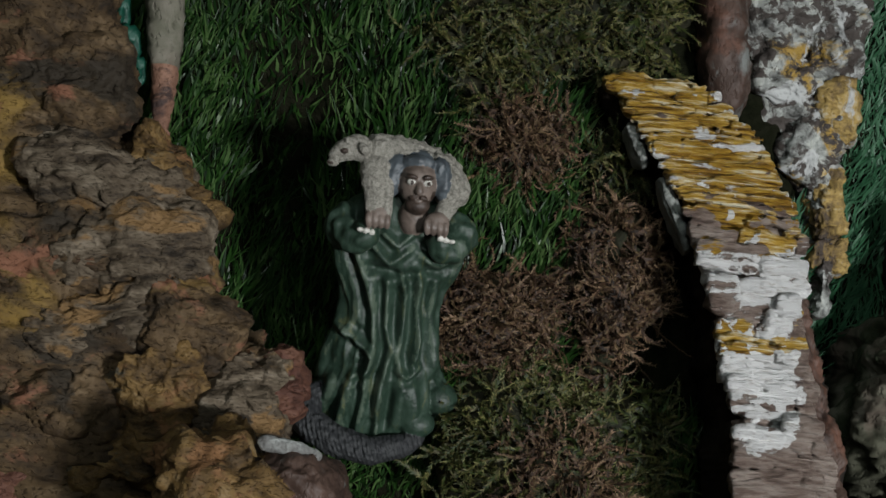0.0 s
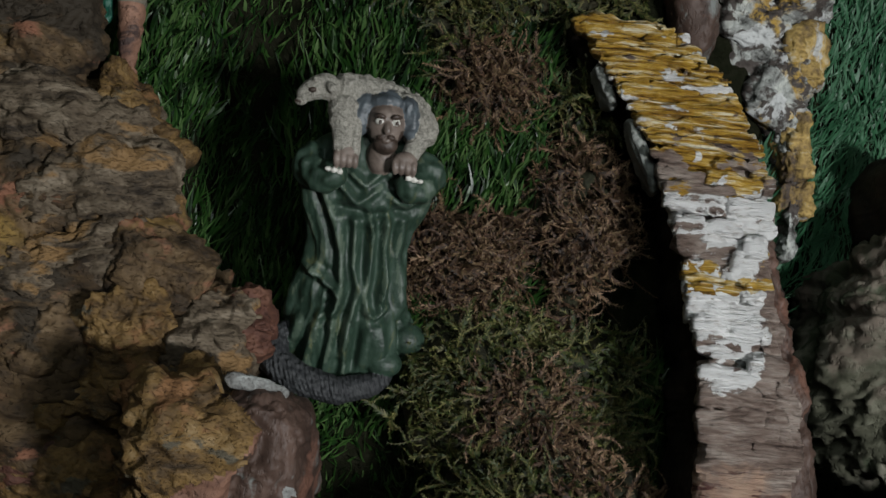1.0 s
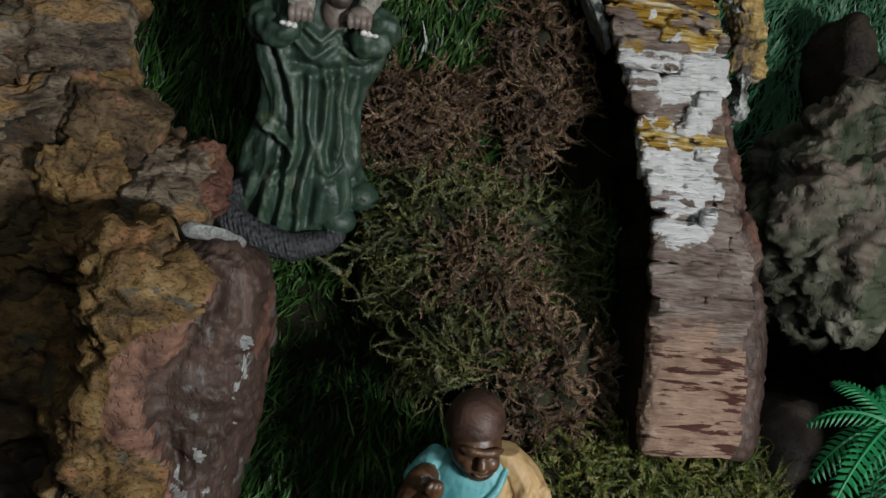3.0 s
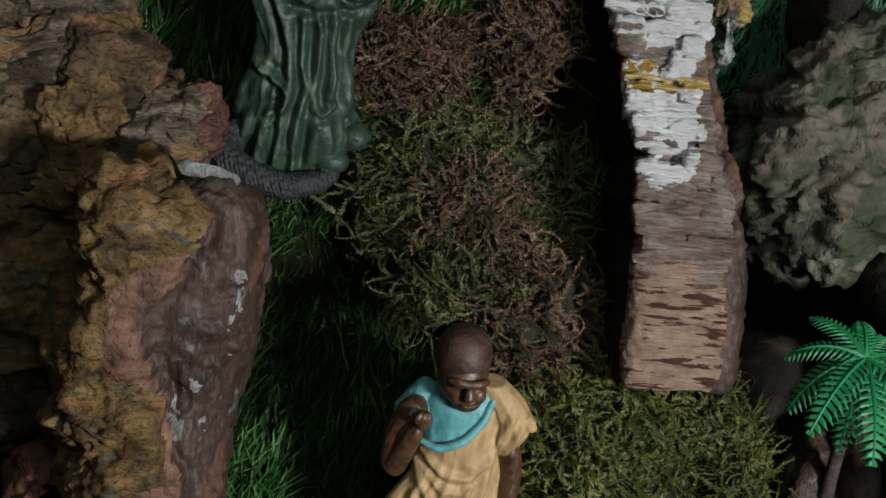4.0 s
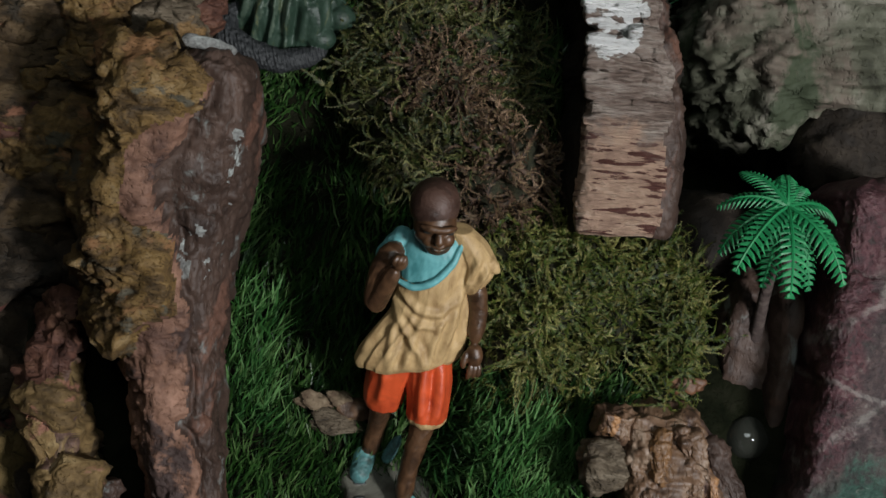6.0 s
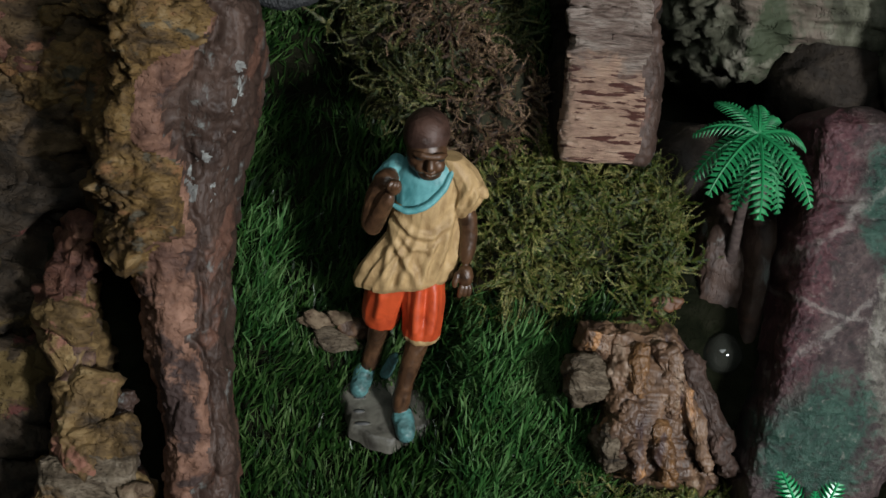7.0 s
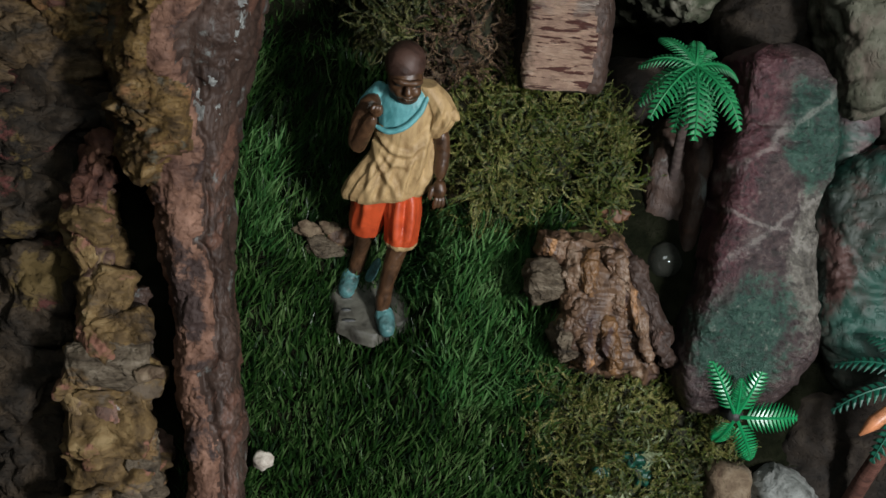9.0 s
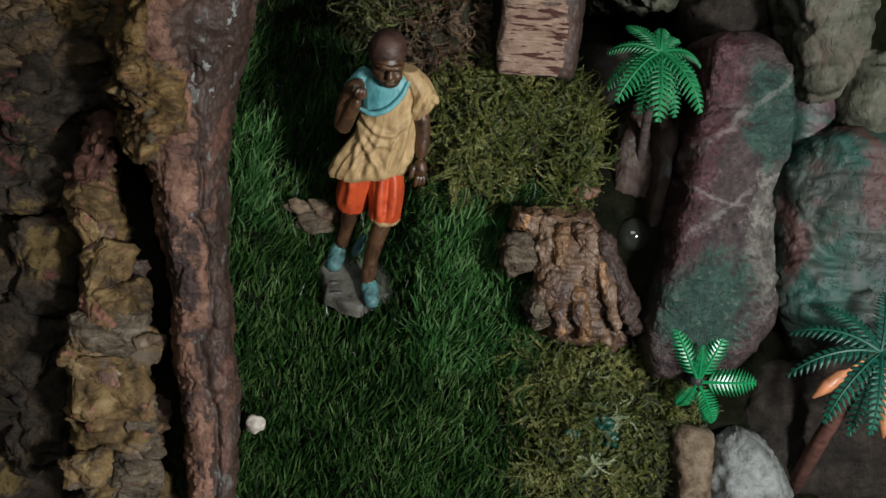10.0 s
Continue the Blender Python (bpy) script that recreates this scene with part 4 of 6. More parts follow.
COLUMN = [(0.096, -0.079, -0.070, 0.066, -0.02), (0.085, -0.085, -0.065, 0.062, -0.02), (0.068, -0.088, -0.064, 0.064, -0.02), (0.05, -0.092, -0.066, 0.066, -0.02), (0.02, -0.089, -0.066, 0.066, -0.02),
          (0.0, -0.088, -0.054, 0.066, -0.02), (-0.02, -0.09, -0.046, 0.066, -0.02), (-0.035, -0.09, -0.034, 0.066, -0.02), (-0.054, -0.088, -0.036, 0.066, -0.02), (-0.075, -0.086, -0.032, 0.066, -0.02),
          (-0.09, -0.084, -0.027, 0.064, -0.02), (-0.135, -0.082, -0.026, 0.062, -0.02), (-0.22, -0.08, -0.02, 0.06, -0.02)]


def cork_column():
    foot = np.array([-0.06, -0.22, -0.02])
    v, f = loft(COLUMN, 300, 110, rough_bark(0.006, 18, 0.003, 0.0012, 75, 9.0, 26, (0.005, 19, 3)), 0.6, 0.4)

    def slot(p):
        if p[1] > 0.062 + 0.02 * fbm(p, 40, 2):
            return 1
        return 2 if fbm(p, 26, 3) > 0.28 else 0

    slots = np.array([slot(v[list(q)].mean(0)) for q in f])
    ob = new("cork_column")
    ob.matrix_basis = at(*foot)
    for k, (name, mat, label) in enumerate((("bark", "cork_yellow", "yellowish layered outer bark"), ("tip", "cork_red", "reddish brown broken tip"), ("inner_bark", "cork_log", "brown inner bark"))):
        part(name, mesh_of(name, v - foot, [q for q, s in zip(f, slots) if s == k], [mat]), ob, None, label)
    for k, (x, s2, e, rx, rs, re, rz, mat) in enumerate([
            (-0.078, 0.026, 0.062, 0.008, 0.017, 0.012, 14, "cork_yellow"), (-0.064, 0.004, 0.066, 0.011, 0.016, 0.012, -14, "cork_yellow"), (-0.058, -0.012, 0.07, 0.017, 0.009, 0.01, 24, "cork_yellow"),
            (-0.062, -0.031, 0.068, 0.022, 0.013, 0.011, 8, "cork_grey"), (-0.084, -0.04, 0.062, 0.006, 0.015, 0.012, -8, "cork_yellow"), (-0.06, -0.066, 0.066, 0.022, 0.019, 0.012, 4, "cork_yellow"),
            (-0.038, -0.088, 0.062, 0.01, 0.018, 0.01, 10, "cork_grey"), (-0.07, -0.118, 0.064, 0.014, 0.01, 0.012, 16, "cork_yellow"), (-0.04, -0.122, 0.062, 0.014, 0.014, 0.012, -10, "cork_grey"),
            (-0.048, -0.01, 0.052, 0.006, 0.018, 0.012, 6, "cork_inner")]):
        chunk("bark_plate", ob, foot, x, s2, e - 0.004, 1.1 * rx, 1.15 * rs, 0.75 * re, rz, mat, rough_bark(0.0035, 34, 0.0022, 0.0, 1, 5 + 0.6 * k, 60, (0.0016, 50, 3)), 0.5, 46, 64)
    chunk("splinter", ob, foot, -0.037, -0.035, 0.07, 0.008, 0.0035, 0.005, 10, "wood_cut", rough_bark(0.0025, 60, 0.0016, 0.0, 1, 2.0, 90), 0.5, 24, 36, "pale split splinter")
    tagged(ob, "yellowish layered cork strip beside the log", "bark")


cork_column()

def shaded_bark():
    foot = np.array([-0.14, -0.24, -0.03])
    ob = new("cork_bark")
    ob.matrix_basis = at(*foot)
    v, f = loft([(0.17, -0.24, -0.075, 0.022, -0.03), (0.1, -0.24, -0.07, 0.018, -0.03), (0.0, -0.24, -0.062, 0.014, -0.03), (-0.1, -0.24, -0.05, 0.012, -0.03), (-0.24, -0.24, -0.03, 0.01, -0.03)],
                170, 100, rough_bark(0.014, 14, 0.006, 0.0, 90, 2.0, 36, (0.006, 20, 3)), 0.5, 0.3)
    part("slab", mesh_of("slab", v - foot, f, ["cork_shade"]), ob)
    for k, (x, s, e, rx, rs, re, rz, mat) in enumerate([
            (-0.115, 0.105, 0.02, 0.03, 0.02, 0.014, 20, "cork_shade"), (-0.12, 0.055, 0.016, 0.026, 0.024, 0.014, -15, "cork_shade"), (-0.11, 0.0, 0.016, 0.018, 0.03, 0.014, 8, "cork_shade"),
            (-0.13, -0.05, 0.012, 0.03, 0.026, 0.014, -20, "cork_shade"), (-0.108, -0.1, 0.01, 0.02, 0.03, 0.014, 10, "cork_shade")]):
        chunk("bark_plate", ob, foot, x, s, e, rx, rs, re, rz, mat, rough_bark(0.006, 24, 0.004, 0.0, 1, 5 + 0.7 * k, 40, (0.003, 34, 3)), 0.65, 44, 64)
    tagged(ob, "cork bark behind the column, shade put into its dark colour", "bark")


shaded_bark()

lump("bark_branch", "thin bent bark branch, reddish at its lower end", "branch",
     [(0.45, -0.1, -0.086, 0.024, 0.0), (0.405, -0.097, -0.082, 0.024, 0.004), (0.385, -0.095, -0.08, 0.024, 0.006), (0.368, -0.092, -0.081, 0.024, 0.008), (0.352, -0.089, -0.083, 0.023, 0.01), (0.336, -0.085, -0.081, 0.02, 0.012)],
     ["bark_pink", "rock_grey"], rough_bark(0.0015, 40, 0.0008, 0.001, 120, 4.0), 70, 26, 0.8, 0.4, lambda p: 0 if p[1] < 0.374 else 1)

def lichen_bark():
    rows = [(0.47, 0.163, 0.232, -0.006, -0.07), (0.437, 0.167, 0.228, -0.006, -0.07), (0.416, 0.174, 0.223, -0.006, -0.07), (0.395, 0.172, 0.219, -0.006, -0.07), (0.378, 0.184, 0.222, -0.006, -0.07),
            (0.36, 0.196, 0.220, -0.006, -0.07), (0.348, 0.203, 0.219, -0.006, -0.07), (0.33, 0.207, 0.224, -0.006, -0.07), (0.313, 0.209, 0.220, -0.006, -0.07), (0.295, 0.209, 0.221, -0.008, -0.07)]
    foot = np.array([0.215, 0.295, -0.07])
    ob = new("lichen_bark")
    ob.matrix_basis = at(*foot)
    v, f = loft(rows, 150, 90, rough_bark(0.005, 26, 0.003, 0.0, 90, 6.0, 50, (0.002, 40, 3)), 0.6, 0.3)
    part("core", mesh_of("core", v - foot, f, ["rock_lichen"]), ob)
    for k, (x, s, e, rx, rs, re, rz, mat) in enumerate([
            (0.188, 0.432, -0.014, 0.022, 0.02, 0.016, 10, "rock_lichen"), (0.214, 0.425, -0.014, 0.015, 0.024, 0.016, -8, "rock_lichen"), (0.19, 0.402, -0.014, 0.02, 0.014, 0.015, -20, "rock_lichen"),
            (0.216, 0.39, -0.016, 0.012, 0.016, 0.015, 12, "lichen_ochre"), (0.204, 0.37, -0.016, 0.012, 0.014, 0.014, -30, "rock_lichen"), (0.214, 0.35, -0.018, 0.009, 0.018, 0.014, 6, "lichen_ochre"),
            (0.216, 0.326, -0.018, 0.011, 0.01, 0.013, 0, "lichen_ochre")]):
        chunk("bark_plate", ob, foot, x, s, e, rx, rs, re, rz, mat, rough_bark(0.003, 40, 0.0022, 0.0, 1, 3 + 0.7 * k, 70, (0.0014, 60, 3)), 0.65, 40, 60)
    tagged(ob, "grey bark column blotched white and ochre", "bark")


lichen_bark()

lump("bark_strip", "dull dark brown bark strip", "bark",
     [(0.47, 0.146, 0.17, 0.016, -0.05), (0.437, 0.148, 0.17, 0.016, -0.05), (0.40, 0.149, 0.172, 0.014, -0.05), (0.38, 0.153, 0.17, 0.01, -0.05)],
     ["cork_inner"], rough_bark(0.003, 30, 0.002, 0.0, 90, 7.0), 60, 40)

lump("rock", "large mottled grey-green rock with tan patches", "rock",
     [(0.325, 0.27, 0.36, 0.02, -0.12), (0.312, 0.25, 0.37, 0.03, -0.12), (0.295, 0.236, 0.38, 0.036, -0.12), (0.267, 0.225, 0.39, 0.04, -0.12), (0.244, 0.224, 0.39, 0.04, -0.12),
      (0.221, 0.228, 0.39, 0.035, -0.12), (0.207, 0.235, 0.38, 0.025, -0.12), (0.197, 0.25, 0.37, 0.01, -0.12)],
     ["rock_grey"], rough_bark(0.010, 18, 0.004, 0.0, 90, 9.0, 34, (0.003, 26, 3)), 160, 150, 0.6, 0.5, group="rocks of the display")

lump("rock", "dark rounded stone in the turf", "rock",
     [(0.347, 0.258, 0.268, 0.0, -0.1), (0.338, 0.252, 0.275, 0.005, -0.1), (0.322, 0.25, 0.278, 0.006, -0.1), (0.308, 0.252, 0.276, 0.002, -0.1)],
     ["cork_dark_shade"], rough_bark(0.003, 24, 0.001, 0.0, 90, 11.0), 50, 40, 0.8, 0.6, group="rocks of the display")

SLAB = [(0.18, 0.295, 0.322, 0.085, 0.02), (0.173, 0.284, 0.333, 0.092, 0.02), (0.16, 0.282, 0.340, 0.096, 0.02), (0.13, 0.281, 0.347, 0.1, 0.02), (0.11, 0.280, 0.344, 0.102, 0.02),
        (0.092, 0.278, 0.338, 0.104, 0.02), (0.068, 0.275, 0.336, 0.105, 0.02), (0.045, 0.272, 0.338, 0.104, 0.02), (0.009, 0.265, 0.340, 0.1, 0.02), (-0.016, 0.267, 0.329, 0.092, 0.02), (-0.032, 0.273, 0.316, 0.08, 0.02)]
lump("rock_slab", "upright stone slab tinted purple and green, pale veins", "rock", SLAB, ["slab_paint"], rough_bark(0.005, 9, 0.0016, 0.0, 90, 13.0, 18, (0.0022, 11, 3)), 170, 130, 0.3, 0.3, group="rocks of the display")
lump("rock", "broad stone tinted green and reddish purple", "rock",
     [(0.128, 0.362, 0.44, 0.08, 0.0), (0.117, 0.352, 0.45, 0.086, 0.0), (0.098, 0.343, 0.46, 0.09, 0.0), (0.067, 0.341, 0.46, 0.09, 0.0), (0.019, 0.344, 0.46, 0.088, 0.0), (-0.001, 0.352, 0.45, 0.08, 0.0), (-0.02, 0.365, 0.44, 0.06, 0.0)],
     ["rock_green"], rough_bark(0.006, 14, 0.002, 0.0, 90, 15.0, 24, (0.002, 20, 3)), 130, 110, 0.42, 0.3, group="rocks of the display")
lump("rock", "pale grey-green pitted stone", "rock",
     [(0.25, 0.33, 0.4, 0.07, 0.0), (0.209, 0.335, 0.389, 0.088, 0.0), (0.177, 0.342, 0.384, 0.09, 0.0), (0.155, 0.343, 0.375, 0.088, 0.0), (0.143, 0.35, 0.364, 0.078, 0.0)],
     ["rock_grey"], rough_bark(0.005, 22, 0.003, 0.0, 90, 17.0), 90, 80, 0.6, 0.5, group="rocks of the display")
lump("rock", "small dull purple stone", "rock",
     [(0.152, 0.346, 0.374, 0.066, 0.0), (0.138, 0.345, 0.376, 0.07, 0.0), (0.122, 0.347, 0.37, 0.066, 0.0), (0.115, 0.35, 0.365, 0.05, 0.0)],
     ["rock_purple"], rough_bark(0.003, 22, 0.001, 0.0, 90, 19.0), 50, 50, 0.7, 0.5, group="rocks of the display")
lump("rock", "grey-green stone at the edge of the pile", "rock",
     [(0.182, 0.38, 0.45, 0.07, 0.0), (0.17, 0.373, 0.45, 0.08, 0.0), (0.139, 0.374, 0.45, 0.084, 0.0), (0.117, 0.384, 0.45, 0.08, 0.0), (0.108, 0.395, 0.44, 0.06, 0.0)],
     ["rock_grey"], rough_bark(0.004, 22, 0.003, 0.0, 90, 21.0), 70, 60, 0.6, 0.5, group="rocks of the display")
# The overhang's shade is imitated by this rock's near-black colour.
lump("rock", "dark rock behind the slab, shade put into its colour", "rock",
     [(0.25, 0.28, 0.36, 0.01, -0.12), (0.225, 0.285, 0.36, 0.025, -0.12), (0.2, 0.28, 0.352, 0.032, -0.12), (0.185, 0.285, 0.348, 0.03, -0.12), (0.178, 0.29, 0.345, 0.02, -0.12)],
     ["cork_dark_shade"], rough_bark(0.006, 22, 0.003, 0.0, 90, 23.0), 70, 70, 0.6, 0.5, group="rocks of the display")
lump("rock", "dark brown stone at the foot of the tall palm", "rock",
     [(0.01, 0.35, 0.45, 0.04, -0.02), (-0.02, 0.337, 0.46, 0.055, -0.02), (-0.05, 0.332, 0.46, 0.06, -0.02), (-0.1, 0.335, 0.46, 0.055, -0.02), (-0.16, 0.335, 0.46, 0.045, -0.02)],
     ["cork_dark_shade"], rough_bark(0.008, 20, 0.004, 0.0, 90, 25.0), 90, 90, 0.6, 0.5, group="rocks of the display")
lump("bark_wedge", "grey-brown bark wedge at the palm's foot", "bark",
     [(0.135, 0.25, 0.27, 0.04, 0.0), (0.118, 0.245, 0.27, 0.05, 0.0), (0.095, 0.24, 0.268, 0.053, 0.0), (0.07, 0.238, 0.266, 0.048, 0.0), (0.02, 0.242, 0.264, 0.025, 0.0)],
     ["cork_inner"], rough_bark(0.004, 34, 0.0028, 0.0, 90, 27.0, 60), 70, 60, 0.35, 0.1)
lump("bark_wedge", "smooth dark brown bark strip beside the palm", "bark",
     [(0.145, 0.262, 0.278, 0.06, 0.0), (0.11, 0.262, 0.28, 0.066, 0.0), (0.07, 0.262, 0.277, 0.06, 0.0), (0.04, 0.262, 0.272, 0.05, 0.0)],
     ["cork_inner"], rough_bark(0.002, 30, 0.001, 0.0, 90, 29.0), 60, 40, 0.7, 0.5)
# This brown stone is coloured darker to imitate the shadow lying over it.
lump("rock", "dark brown rounded stone under the palm, shade in its colour", "rock",
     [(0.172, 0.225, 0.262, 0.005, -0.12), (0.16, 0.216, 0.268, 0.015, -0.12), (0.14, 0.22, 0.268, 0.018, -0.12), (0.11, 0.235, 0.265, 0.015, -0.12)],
     ["cork_dark_shade"], rough_bark(0.003, 24, 0.001, 0.0, 90, 31.0), 50, 50, 0.8, 0.6, group="rocks of the display")
stump = lump("wood_stump", "broken chunk of weathered wood, grey and orange-brown", "wood",
     [(0.066, 0.197, 0.217, 0.062, 0.01), (0.062, 0.187, 0.226, 0.074, 0.01), (0.055, 0.187, 0.230, 0.079, 0.01), (0.044, 0.192, 0.234, 0.081, 0.01), (0.03, 0.193, 0.239, 0.082, 0.01),
      (0.014, 0.194, 0.245, 0.082, 0.01), (0.0, 0.196, 0.252, 0.08, 0.01), (-0.012, 0.2, 0.258, 0.072, 0.01), (-0.02, 0.205, 0.26, 0.06, 0.01)],
     ["wood_stump"], rough_bark(0.0045, 26, 0.002, 0.0, 90, 33.0, 60, (0.0012, 50, 3)), 150, 220, 0.42, 0.3)
for k, (x, s, e, rx, rs, re, rz, mat) in enumerate([
        (0.184, 0.036, 0.068, 0.010, 0.012, 0.012, 16, "cork_grey"), (0.187, 0.057, 0.068, 0.009, 0.007, 0.013, -10, "wood_stump"), (0.199, 0.003, 0.07, 0.007, 0.012, 0.012, 12, "cork_grey"),
        (0.211, -0.003, 0.072, 0.004, 0.011, 0.012, 8, "wood_stump"), (0.224, 0.002, 0.077, 0.0055, 0.017, 0.011, 16, "wood_orange"), (0.246, 0.022, 0.074, 0.0065, 0.034, 0.011, 25, "cork_inner"),
        (0.236, 0.024, 0.078, 0.004, 0.034, 0.009, 22, "wood_stump"), (0.208, 0.043, 0.078, 0.006, 0.014, 0.009, 14, "wood_orange"), (0.202, 0.022, 0.077, 0.006, 0.006, 0.009, -20, "wood_stump"),
        (0.222, 0.04, 0.079, 0.004, 0.018, 0.008, 18, "wood_stump")]):
    chunk("split_piece", stump, np.array([0.2325, -0.02, 0.01]), x, s, e - 0.0025, rx, rs, re, rz, mat, rough_bark(0.003, 50, 0.0016, 0.0, 1, 4 + k, 100, (0.001, 80, 3)), 0.6, 60, 80)


def birch():
    ob = new("birch_log")
    ob.matrix_basis = at(0.32, -0.15, 0.01)
    off = np.array([0.32, -0.15, 0.01])
    v, f = loft([(-0.064, 0.328, 0.342, 0.07, 0.01), (-0.072, 0.321, 0.352, 0.078, 0.01), (-0.09, 0.316, 0.366, 0.082, 0.01), (-0.12, 0.316, 0.376, 0.08, 0.01), (-0.18, 0.316, 0.38, 0.075, 0.01)],
                70, 60, rough_bark(0.003, 40, 0.002, 0.0, 90, 35.0), 0.7, 0.5)
    part("bark", mesh_of("bark", v - off, f, ["white_bark"]), ob, None, "chalky white bark")
    v, f = loft([(-0.064, 0.293, 0.316, 0.07, 0.01), (-0.07, 0.290, 0.319, 0.074, 0.01), (-0.1, 0.294, 0.318, 0.076, 0.01), (-0.18, 0.298, 0.318, 0.07, 0.01)],
                60, 40, rough_bark(0.002, 40, 0.0015, 0.001, 150, 37.0), 0.4, 0.2)
    part("cut_end", mesh_of("cut_end", v - off, f, ["wood_cut"]), ob, None, "split pale brown wood")
    tagged(ob, "short white-barked log with a split brown end", "log")


birch()


# ---- palms ----
def tube(path, radii, cols=10, start=0):
    """A tube along a path, its rings carried along without twist."""
    path = np.array(path, float)
    tang = np.gradient(path, axis=0)
    tang /= np.linalg.norm(tang, axis=1, keepdims=True)
    first = np.cross(tang[0], (0.31, 0.42, 0.85))
    if np.linalg.norm(first) < 0.2:
        first = np.cross(tang[0], (0.9, -0.4, 0.1))
    a = [first / np.linalg.norm(first)]
    for t in tang[1:]:
        side = a[-1] - t * (a[-1] @ t)
        a.append(side / np.linalg.norm(side))
    a = np.array(a)
    b = np.cross(tang, a)
    w = np.linspace(0, 2 * np.pi, cols, endpoint=False)
    r = np.array(radii)[:, None, None]
    v = path[:, None] + r * (np.cos(w)[None, :, None] * a[:, None] + np.sin(w)[None, :, None] * b[:, None])
    return np.concatenate([v.reshape(-1, 3), path[:1], path[-1:]]), closed_grid(len(path), cols, start)


def frond_mesh(length, width, rise, droop, leaflets=13, mat="frond"):
    """A plastic palm frond along +x: rib and paired, slightly hanging leaflets, each a thin wedge."""
    u = np.linspace(0, 1, 12)
    slope = rise - droop * u
    dx, dz = np.cos(slope), np.sin(slope)
    x = length * np.r_[0, np.cumsum((dx[1:] + dx[:-1]) / 2)] / 11
    z = length * np.r_[0, np.cumsum((dz[1:] + dz[:-1]) / 2)] / 11
    rib = np.stack([x, 0 * x, z], 1)
    verts, faces = tube(rib, np.linspace(0.0011, 0.0004, 12), 5)
    verts = list(verts)
    for i in range(leaflets):
        t = 0.12 + 0.86 * i / (leaflets - 1)
        p = np.array([np.interp(t, u, x), 0, np.interp(t, u, z)])
        sl = np.interp(t, u, slope)
        fwd, upv = np.array([math.cos(sl), 0, math.sin(sl)]), np.array([-math.sin(sl), 0, math.cos(sl)])
        w = width * (math.sin(math.pi * min(1, 0.18 + 0.8 * t)) ** 0.6) * 0.5
        half = 0.37 * length / leaflets
        for side in (-1, 1):
            out = np.array([0, side, 0])
            tip = p + out * w * 0.86 + fwd * w * 0.5 - upv * w * 0.32
            mid = p + out * w * 0.5 + fwd * w * 0.22 - upv * w * 0.06
            k = len(verts)
            verts += [p - fwd * half, p + fwd * half, mid - fwd * half * 0.8, mid + fwd * half * 0.7, tip, mid - upv * 0.0005 + upv * 0.0011]
            faces += [(k, k + 1, k + 5), (k + 1, k + 3, k + 5), (k + 3, k + 4, k + 5), (k + 4, k + 2, k + 5), (k + 2, k, k + 5), (k, k + 2, k + 4, k + 3, k + 1)]
    return mesh_of("frond", verts, faces, [mat], None, True)


def palm(m, trunk, radii, trunk_mat, fronds, frond_mat, label, pods=(), rim=0.0):
    """fronds: rows of (azimuth, length, width, rise, droop) round the top of the trunk, whose axis is local z."""
    ob = new("palm_tree")
    ob.matrix_basis = m
    v, f = tube(trunk, radii, 14)
    v = np.array([p * (1 + 0.0) + 0.0006 * np.array([math.sin(900 * p[2]), math.cos(900 * p[2]), 0]) for p in v])
    part("trunk", mesh_of("trunk", v, f, [trunk_mat]), ob)
    top = trunk[-1]
    for az, length, width, rise, droop in fronds:
        part("frond", frond_mesh(length, width, math.radians(rise), math.radians(droop), mat=frond_mat), ob, pose(top[0] + rim * math.cos(math.radians(az)), top[1] + rim * math.sin(math.radians(az)), top[2], 0, 0, az))
    for az, tilt, length in pods:
        v, f = tube([(0, 0, 0), (0.25 * length, 0, 0.002), (0.5 * length, 0, 0.0), (0.62 * length, 0, -0.001), (0.8 * length, 0, -0.004), (length, 0, -0.008)],
                    [0.001, 0.001, 0.0013, 0.004, 0.0045, 0.001], 10)
        part("fruit_stalk", mesh_of("fruit_stalk", v, f, ["pod"]), ob, pose(*top, 0, tilt, az), "orange-brown fruit stalk")
    return tagged(ob, label, "palm tree", "toy palms")


UP = -52.0
palm(at(0.256, 0.072, 0.03, -56), [(0, 0, 0), (0.0005, 0, 0.03), (0.0, 0, 0.06), (-0.001, 0, 0.085), (-0.001, 0, 0.112)], [0.0036, 0.0032, 0.003, 0.0028, 0.0026], "palm_trunk",
     [(-93, 0.050, 0.023, 6, 66), (-130, 0.048, 0.021, 14, 70), (-54, 0.048, 0.021, 12, 72), (-160, 0.042, 0.020, 8, 84), (-22, 0.040, 0.020, 6, 88),
      (14, 0.033, 0.017, 22, 86), (166, 0.035, 0.017, 26, 80), (128, 0.032, 0.016, 40, 70), (-112, 0.042, 0.018, -12, 62), (-68, 0.042, 0.018, -12, 62), (84, 0.024, 0.014, 50, 80), (58, 0.026, 0.014, 40, 90), (106, 0.026, 0.014, 42, 90)],
     "frond", "small plastic palm with drooping green fronds beside rocks")
palm(at(0.296, -0.031, 0.055), [(0, 0, 0), (0, 0, 0.02), (0, 0, 0.042)], [0.0048, 0.0046, 0.0044], "near_black",
     [(118, 0.036, 0.017, 16, 36), (66, 0.035, 0.017, 18, 36), (2, 0.036, 0.022, 8, 36), (-60, 0.033, 0.018, -4, 50), (-112, 0.026, 0.015, -24, 50), (92, 0.022, 0.012, 30, 20)],
     "frond_bright", "small bright green plastic palm tilted towards the room", (), 0.0024)
